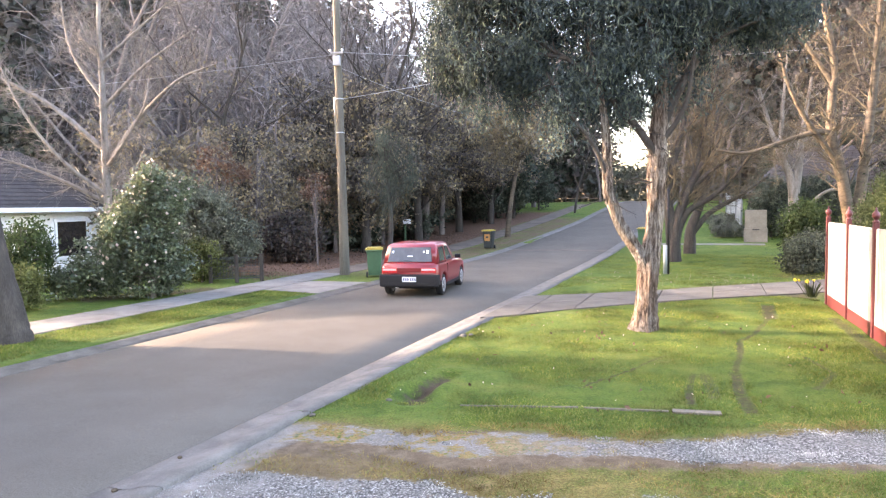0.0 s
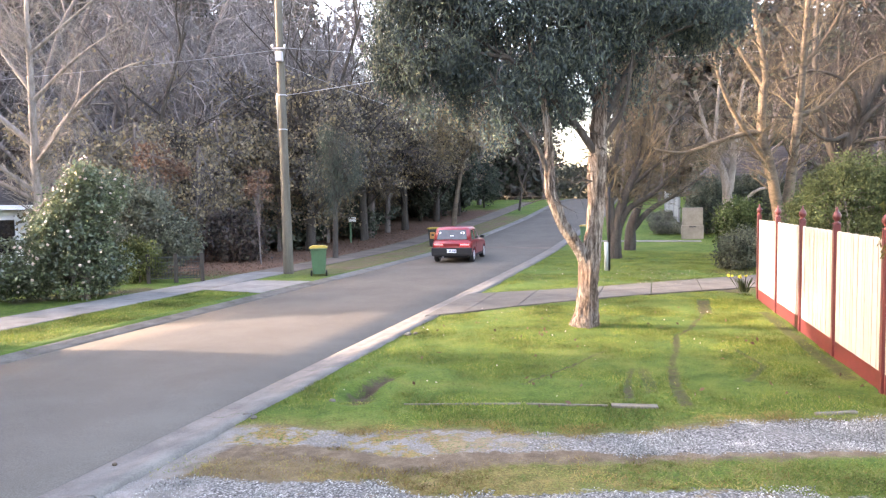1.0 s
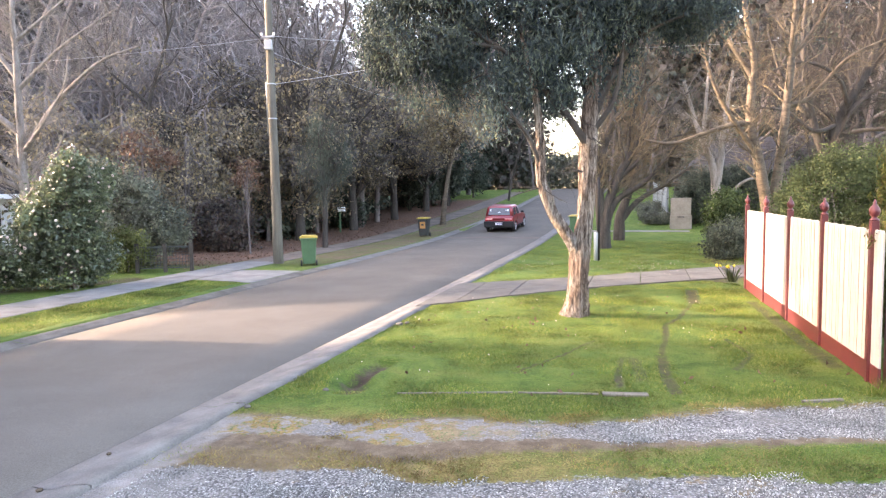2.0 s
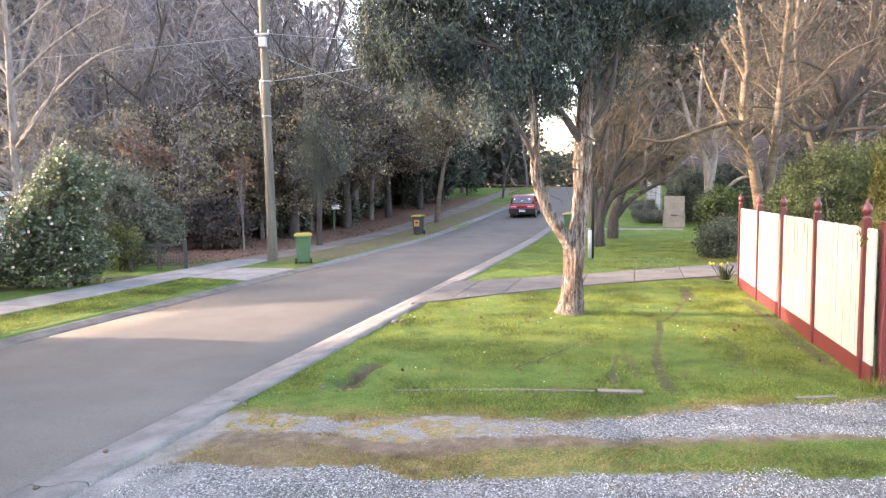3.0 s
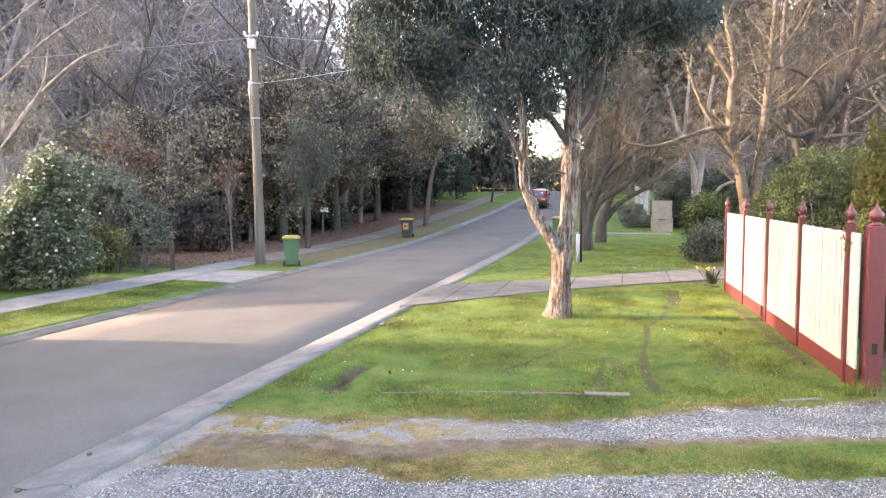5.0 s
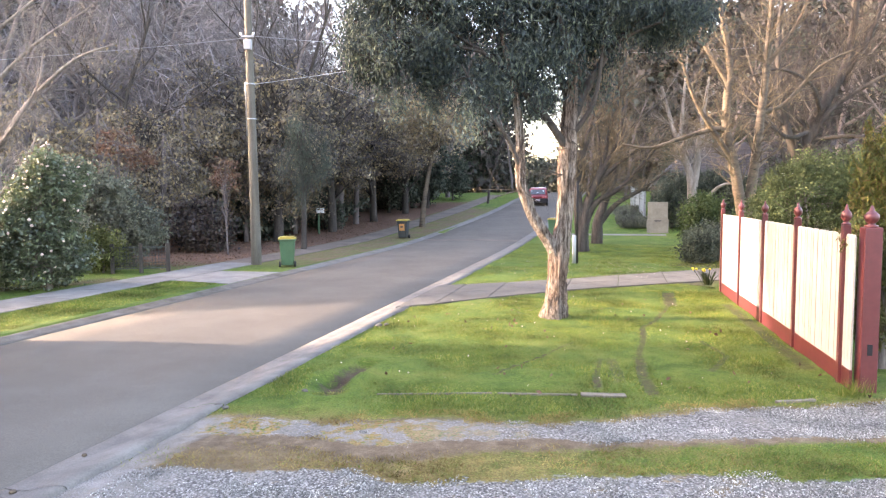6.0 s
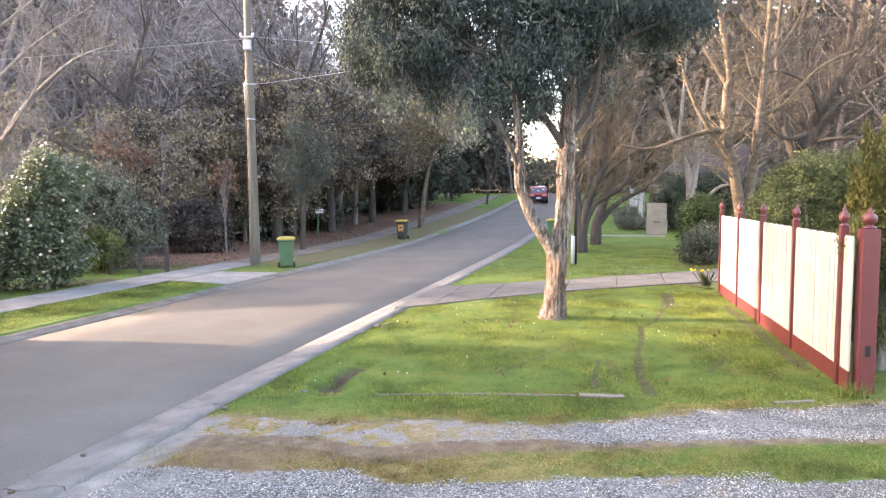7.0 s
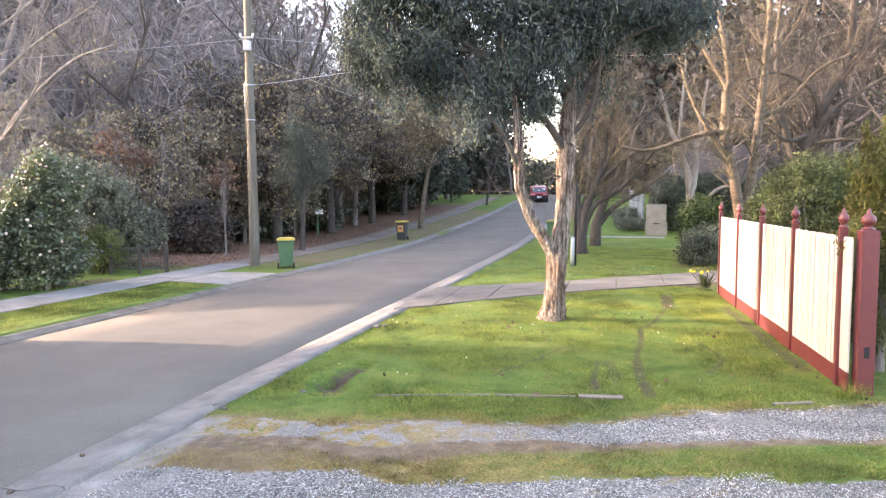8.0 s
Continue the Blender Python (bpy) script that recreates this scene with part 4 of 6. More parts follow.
    custom_tree("tree", (12.9, Y, 0.1), [
        ([(12.9, Y, 0.0), (13.0, Y, 2.5), (13.26, Y, 4.68), (13.84, Y, 5.9), (14.6, Y, 7.5), (14.8, Y, 10.5)], 0.3, 0.1),
        ([(13.0, Y, 3.6), (13.63, 25.8, 5.2), (15.0, 25.6, 6.3), (17.0, 25.4, 7.4)], 0.12, 0.04),
        ([(13.0, Y, 3.2), (12.3, 26.0, 5.4), (12.1, 26.2, 8.0), (12.4, 26.2, 11.0)], 0.16, 0.05),
        ([(14.1, Y, 6.4), (15.2, 25.9, 8.0), (15.8, 25.8, 10.0)], 0.12, 0.04),
        ([(12.3, Y, 5.0), (11.3, 25.8, 6.2), (10.6, 25.6, 8.0)], 0.1, 0.03),
        ([(13.3, Y, 4.75), (12.2, 25.5, 4.5), (11.0, 25.2, 5.2), (9.9, 25.0, 5.3)], 0.09, 0.03),
        ([(13.6, 25.9, 5.3), (12.9, 25.3, 6.3), (11.6, 24.9, 6.8), (10.4, 24.8, 6.5)], 0.08, 0.03),
        ([(13.2, Y, 4.4), (14.4, 25.2, 4.5), (15.8, 24.8, 4.2), (17.2, 24.6, 4.5)], 0.08, 0.03)],
        M["bark_dark"], "old leafless garden tree with dark crooked branches", 14, dict(TWIG, above=3.2), 8, 1.4)
    custom_tree("tree", (10.4, 30.0, 0.1), [
        ([(10.42, 30, 0.0), (10.4, 30, 1.5), (10.37, 30, 2.52), (10.18, 30, 3.61), (9.6, 30, 5.0), (9.0, 30, 7.0)], 0.3, 0.06),
        ([(10.4, 30, 2.8), (10.55, 30, 3.8), (10.68, 30, 5.2), (11.0, 30, 7.4)], 0.2, 0.05),
        ([(10.45, 30, 1.4), (11.2, 29.8, 2.6), (11.9, 29.6, 2.9), (12.5, 29.5, 2.4)], 0.09, 0.03),
        ([(9.8, 30, 4.6), (9.9, 29.9, 6.4), (10.0, 29.8, 8.4)], 0.09, 0.03)],
        M["bark_pale"], "pale grey forked tree trunk, leafless", 15, dict(TWIG, above=3.5), 6, 1.2)
    # dark roadside tree behind the paperbark
    Y = 29.8
    custom_tree("tree", (5.65, Y, 0.1), [
        ([(5.62, Y, 0.0), (5.63, Y, 0.5), (5.68, Y, 1.02), (5.85, Y, 1.98), (6.43, Y, 3.4), (7.01, Y, 4.5), (7.5, Y, 6.5)], 0.36, 0.07),
        ([(5.7, Y, 0.9), (6.2, 29.7, 2.1), (7.2, 29.6, 2.75), (8.2, 29.4, 3.85), (9.0, 29.3, 5.0)], 0.15, 0.04),
        ([(5.62, Y, 0.8), (5.5, 29.8, 2.0), (5.48, 29.8, 3.41), (6.06, 29.9, 5.76), (6.51, 30, 8.6)], 0.24, 0.08),
        ([(5.5, Y, 2.6), (5.1, 29.6, 4.0), (4.6, 29.5, 5.6)], 0.12, 0.04),
        ([(6.2, Y, 2.9), (7.4, 29.6, 4.0), (8.6, 29.5, 4.7), (9.8, 29.4, 4.6)], 0.1, 0.03),
        ([(6.0, Y, 5.4), (7.2, 29.9, 6.6), (8.4, 29.9, 7.6)], 0.1, 0.03),
        ([(7.0, Y, 4.5), (8.0, 29.7, 5.6), (9.2, 29.7, 6.6)], 0.08, 0.03),
        ([(5.48, 29.8, 3.41), (5.0, 29.9, 5.4), (5.1, 30.0, 7.4), (4.7, 30.0, 9.4)], 0.12, 0.03),
        ([(6.06, 29.9, 5.76), (5.6, 29.9, 7.4), (5.5, 29.9, 9.2)], 0.1, 0.03),
        ([(6.43, Y, 3.4), (6.9, 29.9, 5.6), (7.4, 29.9, 8.0), (7.6, 29.9, 9.8)], 0.1, 0.03)],
        M["bark_dark"], "dark many-limbed roadside tree with fine yellowish twigs", 16, dict(TWIG, above=2.2), 10, 1.5, twig_mat=M["bark_straw"])
    # another dark trunk behind it
    custom_tree("tree", (7.11, 33.78, 0.08), [
        ([(7.11, 33.78, 0.0), (7.16, 33.78, 1.2), (7.51, 33.78, 2.2), (8.01, 33.78, 3.6), (8.41, 33.78, 6.0)], 0.3, 0.08),
        ([(7.16, 33.78, 1.0), (8.01, 33.78, 2.0), (9.21, 33.78, 2.7), (10.51, 33.78, 3.6)], 0.16, 0.05),
        ([(7.51, 33.78, 2.2), (7.31, 33.78, 3.6), (7.01, 33.78, 6.4)], 0.15, 0.05)],
        M["bark_dark"], "dark leaning roadside tree with bare hanging twigs", 18, dict(TWIG, above=2.4), 9, 1.4, twig_mat=M["bark_straw"])
    # slim trunk beside the far verge
    custom_tree("tree", (-1.82, 44.0, 0.48), [
        ([(-1.82, 44, 0.4), (-1.7, 44, 1.7), (-1.54, 44, 2.9), (-1.15, 44, 5.02), (-0.95, 44, 7.0), (-0.8, 44, 9.0)], 0.2, 0.05),
        ([(-1.2, 44, 4.6), (-2.2, 43.8, 6.0), (-3.2, 43.6, 7.4)], 0.08, 0.03),
        ([(-1.1, 44, 5.2), (-0.1, 43.8, 6.4), (0.8, 43.7, 7.2)], 0.08, 0.03)],
        M["bark_tan"], "slim leaning street tree with brown late leaves", 17, dict(TWIG, above=4.2), 8, 1.5, leaves=(5, 0.3, 0.2, M["leaf_autumn"]))


def bare_kind(seed, height, r, sp, bark, label, leaves=None):
    """One tall bare tree of the wood, to be copied."""
    rng = np.random.default_rng(seed)
    tree = thing("tree", pose(0, 0, -500), label, "tree", "trees of the wood")
    w, tips = Wood(), []
    grow(w, rng, (0, 0, -0.1), (0, 0, 1), height, r, 0, 4, sp, tips)
    part("trunk", w.mesh("trunk"), bark, tree)
    if leaves:
        n, spread, size, mat_, share = leaves
        p = np.array([t[1] for t in tips if t[0] >= 3 and t[1][2] < height * share])
        p = np.repeat(p, n, 0) + rng.normal(size=(len(p) * n, 3)) * spread
        part("crown", leaf_mesh("crown", p, rng, size, size * 0.62), mat_, tree)
    return tree


def leafy_kind(seed, blobs, n, leaves, spread, size, mat_, trunk, bark, label, name="tree", category="tree", group="trees of the wood", droop=0.3, thin=0.55, hang=1.0):
    """A leafy tree or shrub, to be placed or copied."""
    rng = np.random.default_rng(seed)
    tree = thing(name, pose(0, 0, -500), label, category, group)
    places, hearts = clumps(rng, blobs, n, leaves, spread, 0.35, hang)
    keep = places[:, 2] > 0.02
    w = Wood()
    h, r = trunk
    line = fine([(0, 0, -0.1), (0.05, 0.03, h * 0.35), (-0.04, 0.06, h * 0.7), (0, 0, h)], 3)
    w.tube(line, np.linspace(r, r * 0.35, len(line)), 9, 0.06, rng)
    part("trunk", w.mesh("trunk"), bark, tree)
    w = Wood()
    for q in hearts[:: max(1, n // 40)]:
        k = line[rng.integers(2, len(line))]
        w.tube([k, (k + q) / 2 + [0, 0, 0.1], q], [r * 0.3, r * 0.2, r * 0.07], 5)
    tagged(part("branch", w.mesh("branch"), bark, tree), kind="stuff")
    part("crown", leaf_mesh("crown", places[keep], rng, size, size * thin, droop), mat_, tree)
    return tree


def set_out(kind, spots):
    """Puts the kind at the first spot and copies of it at the rest: (x, y, turn, size)."""
    for i, (x, y, turn, k) in enumerate(spots):
        m = pose(x, y, ground_z(x, y), 0, 0, turn) @ Matrix.Diagonal((k, k, k, 1))
        if i == 0:
            kind.matrix_basis = m
        else:
            copy_thing(kind, m)


def build_wood():
    rng = np.random.default_rng(21)
    sp = spec((6, 5, 4, 2), (0.05, 0.05, 0.03, 0.02, 0.02), 0.10, (25, 58), (0.42, 0.62), (0.3, 0.25, 0.15, 0.1))
    kinds = [bare_kind(31, 15.0, 0.24, sp, M["bark_grey"], "tall leafless tree with fine grey-brown twigs"),
             bare_kind(32, 13.0, 0.20, sp, M["bark_dark"], "leafless dark tree with crowded twigs"),
             bare_kind(33, 12.0, 0.2, sp, M["bark_grey"], "deciduous tree with thin yellow-brown late leaves", (2, 0.28, 0.22, M["leaf_autumn"], 0.75))]
    spots = [[], [], []]
    for i in range(36):
        s = 24 + 48 * (i + rng.random()) / 36
        c = -17.0 - 20 * rng.random() ** 1.3
        if s < 31 and c > -22:
            c -= 6
        p = at(s, c)
        spots[i % 3].append((p.x, p.y, rng.uniform(0, 360), rng.uniform(0.85, 1.3)))
    for i in range(12):
        p = at(rng.uniform(20, 34), rng.uniform(-52, -38))
        spots[i % 3].append((p.x, p.y, rng.uniform(0, 360), rng.uniform(0.9, 1.3)))
    for i in range(30):
        s = rng.uniform(28, 80)
        p = at(s, rng.uniform(5.5, 6 + 0.42 * s) if s > 46 else rng.uniform(9, 18))
        spots[i % 3].append((p.x, p.y, rng.uniform(0, 360), rng.uniform(0.7, 1.05)))
    for s, c, j, k in ((60.8, -11.3, 1, 0.62), (70, -3.0, 0, 0.7), (74, 1.0, 1, 0.75), (66, 0.5, 2, 0.7), (58, 1.8, 1, 0.6), (80, -12, 0, 0.8), (78, -6, 2, 0.7)):
        p = at(s, c)
        spots[j].append((p.x, p.y, s * 23.0, k))
    for k, sps in zip(kinds, spots):
        set_out(k, sps)
    # dark evergreens and undergrowth
    ever = leafy_kind(41, [((0, 0, 5.0), (2.6, 2.6, 3.2)), ((0.6, 0.3, 8.0), (1.9, 1.9, 2.6)), ((-0.8, -0.4, 3.0), (2.4, 2.4, 2.0))], 150, 21, 0.8, 0.47, M["leaf_dark"], (9, 0.22), M["bark_dark"], "dark dense evergreen tree")
    under = leafy_kind(42, [((0, 0, 1.5), (1.9, 1.7, 1.4)), ((0.9, 0.3, 2.2), (1.2, 1.2, 1.2))], 90, 26, 0.5, 0.3, M["leaf_dark"], (2.4, 0.1), M["bark_dark"], "dark undergrowth shrub beneath the trees", "shrub", "shrub", "undergrowth")
    amber = leafy_kind(43, [((0, 0, 4.2), (2.2, 2.0, 2.4)), ((1.0, 0.3, 6.2), (1.6, 1.6, 1.8)), ((-0.9, 0.2, 2.4), (1.6, 1.6, 1.2))], 160, 20, 0.7, 0.25, M["leaf_autumn"], (7.5, 0.16), M["bark_grey"], "tree with thin yellow-brown autumn leaves")
    e, u, a = [], [], []
    for s, c, k in ((56, -15.5, 0.75), (60, -16.5, 0.85), (52, -17.5, 0.8), (65, -15.5, 0.7)):
        p = at(s, c)
        e.append((p.x, p.y, s * 31.0, k))
    for i in range(14):
        s = 30 + 42 * (i + rng.random()) / 14
        p = at(s, rng.uniform(-28, -19.5))
        e.append((p.x, p.y, rng.uniform(0, 360), rng.uniform(0.8, 1.2)))
    # evergreens added mostly out of view, to block low sun from the road
    for x, y, k in ((-31.5, 28.5, 1.7), (-29.5, 32.0, 1.7), (-35, 30.0, 1.8), (-41, 31, 1.7), (-33, 31, 1.5), (-30, 35, 1.4), (-46, 34, 1.8)):
        e.append((x, y, x * 40.0, k))
    for i in range(6):
        p = at(rng.uniform(30, 85), rng.uniform(-60, -40))
        e.append((p.x, p.y, rng.uniform(0, 360), rng.uniform(1.4, 2.0)))
    for i in range(26):
        p = at(33 + 36 * (i + rng.random()) / 26, rng.uniform(-23, -17.6))
        u.append((p.x, p.y, rng.uniform(0, 360), rng.uniform(0.7, 1.2)))
    for s, c in ((30, -20.5), (27.5, -19.8), (33, -19.0), (36.5, -19.2), (40.5, -19.6), (31, -23), (45, -18.5), (48, -20), (40, -19.5), (25.5, -21.5), (34.5, -17.8), (38, -18.6), (42.5, -18), (52, -19), (29, -25), (24, -24)):
        p = at(s, c)
        a.append((p.x, p.y, rng.uniform(0, 360), rng.uniform(0.75, 1.05)))
    # broad trees along the footpath whose crowns keep the ground beneath in shade
    broad = leafy_kind(44, [((0, 0, 6.0), (3.2, 3.0, 2.0)), ((1.6, -0.5, 4.6), (1.9, 1.9, 1.2)), ((-1.7, 0.4, 4.8), (1.8, 1.8, 1.3)), ((0.3, -1.6, 4.4), (1.8, 1.4, 1.0)), ((0.4, 0.4, 8.6), (2.6, 2.6, 2.2))], 300, 34, 0.62, 0.26, M["leaf_umber"], (8.5, 0.34), M["bark_dark"], "broad tree holding brown and olive late leaves")
    set_out(broad, [(p.x, p.y, turn, k) for p, turn, k in ((at(33.5, -17.4), 20, 0.85), (at(39.5, -16.9), 110, 1.0), (at(45.5, -16.4), 200, 1.0), (at(51.5, -16.0), 290, 0.95), (at(57.5, -16.3), 60, 0.9), (at(42, -21.5), 150, 1.2), (at(49, -21), 250, 1.2), (at(35, -22.5), 330, 1.1), (at(28.5, -21.5), 75, 0.72))])
    young = leafy_kind(45, [((0, 0, 4.5), (0.9, 0.7, 0.45)), ((0.7, 0, 4.0), (0.6, 0.5, 0.35)), ((-0.6, 0, 3.7), (0.4, 0.4, 0.3))], 34, 16, 0.3, 0.17, M["leaf_russet"], (5.0, 0.05), M["bark_grey"], "slender young tree holding russet leaves")
    set_out(young, [(-12.4, 26.2, 0, 1.0), (-9.3, 29.0, 120, 0.8)])
    # hill top and beyond the gardens
    for i in range(18):
        c = -45 + 90 * (i + rng.random()) / 18
        p = at(rng.uniform(88, 120), c if abs(c + 10) > 8 else c + 24)
        (e if i % 2 else a).append((p.x, p.y, rng.uniform(0, 360), rng.uniform(0.9, 1.5)))
    for i in range(9):
        p = at(rng.uniform(70, 95), rng.uniform(8, 36))
        (e if i % 3 else a).append((p.x, p.y, rng.uniform(0, 360), rng.uniform(1.3, 2.0)))
    for s, c, k in ((47, 4.5, 0.5), (50, 6.5, 0.7), (45, 9.5, 0.6), (43, 13, 0.6), (54, 4.0, 0.6), (60, 5.0, 0.7), (38, 14.5, 0.55), (33, 12.5, 0.5)):
        p = at(s, c)
        e.append((p.x, p.y, s * 17.0, k))
    for i in range(10):
        p = at(rng.uniform(42, 64), rng.uniform(4, 20))
        (u if i % 2 else e).append((p.x, p.y, rng.uniform(0, 360), rng.uniform(0.7, 1.3)))
    set_out(ever, e)
    set_out(under, u)
    set_out(amber, a)




def build_far_wood():
    """Joined twigs and leaves of the wood beyond, too far to tell tree from tree."""
    r = np.random.default_rng(23)

    def fill(name, n, s_range, c_range, heights, long, wide, mat_, label, lean=-0.35, hollow=0.0):
        s, c = r.uniform(*s_range, n), r.uniform(*c_range, n)
        top = heights[1] * (0.75 + 0.25 * np.sin(s * 0.45 + c * 0.3) * np.sin(c * 0.37 + 1.0))
        z = rise(s) + heights[0] + (top - heights[0]) * r.random(n) ** 0.8
        p = np.stack([s * UX + c * UY, s * UY - c * UX, z], 1)
        solid(name, leaf_mesh(name, p, r, long, wide, lean), mat_, label, "woodland", kind="stuff")
    fill("far_twigs", 62000, (30, 80), (-44, -20), (3, 20), 1.9, 0.042, M["twig_haze"], "mass of bare twigs in the wood, tinted hazy grey")
    fill("far_leaves", 46000, (44, 95), (-80, -40), (0, 36), 1.1, 0.7, M["leaf_far"], "distant brown and green wood behind the trees", 0.2)
    fill("far_leaves", 19000, (30, 50), (-60, -38), (0, 30), 0.9, 0.55, M["leaf_far"], "distant brown and green wood behind the houses", 0.2)
    # added mostly out of view to keep low sun off road and gardens
    fill("far_leaves", 18000, (25, 40), (-67, -45), (2, 36), 1.2, 0.75, M["leaf_far"], "tall wood added behind the houses, shading road and gardens", 0.2)
    fill("far_twigs", 15000, (34, 78), (7, 30), (3.5, 16), 1.6, 0.032, M["twig_tan"], "mass of bare tan twigs beyond the gardens")
    fill("far_leaves", 34000, (78, 108), (-1, 46), (0, 31), 1.1, 0.7, M["leaf_far"], "distant brown and green trees beyond the gardens", 0.2)
    fill("far_leaves", 10000, (85, 112), (-5.2, 9), (0, 25), 1.0, 0.6, M["leaf_far"], "distant trees right of the hill top", 0.2)
    fill("far_leaves", 15000, (85, 115), (-34, -14), (0, 30), 0.9, 0.55, M["leaf_far"], "distant trees left of the hill top", 0.2)
    fill("far_leaves", 16000, (92, 125), (-48, 6), (0, 6.6), 0.7, 0.4, M["leaf_grey"], "distant grey-green trees along the hill top", 0.2)


build_main_tree()
build_custom_trees()
build_wood()
build_far_wood()


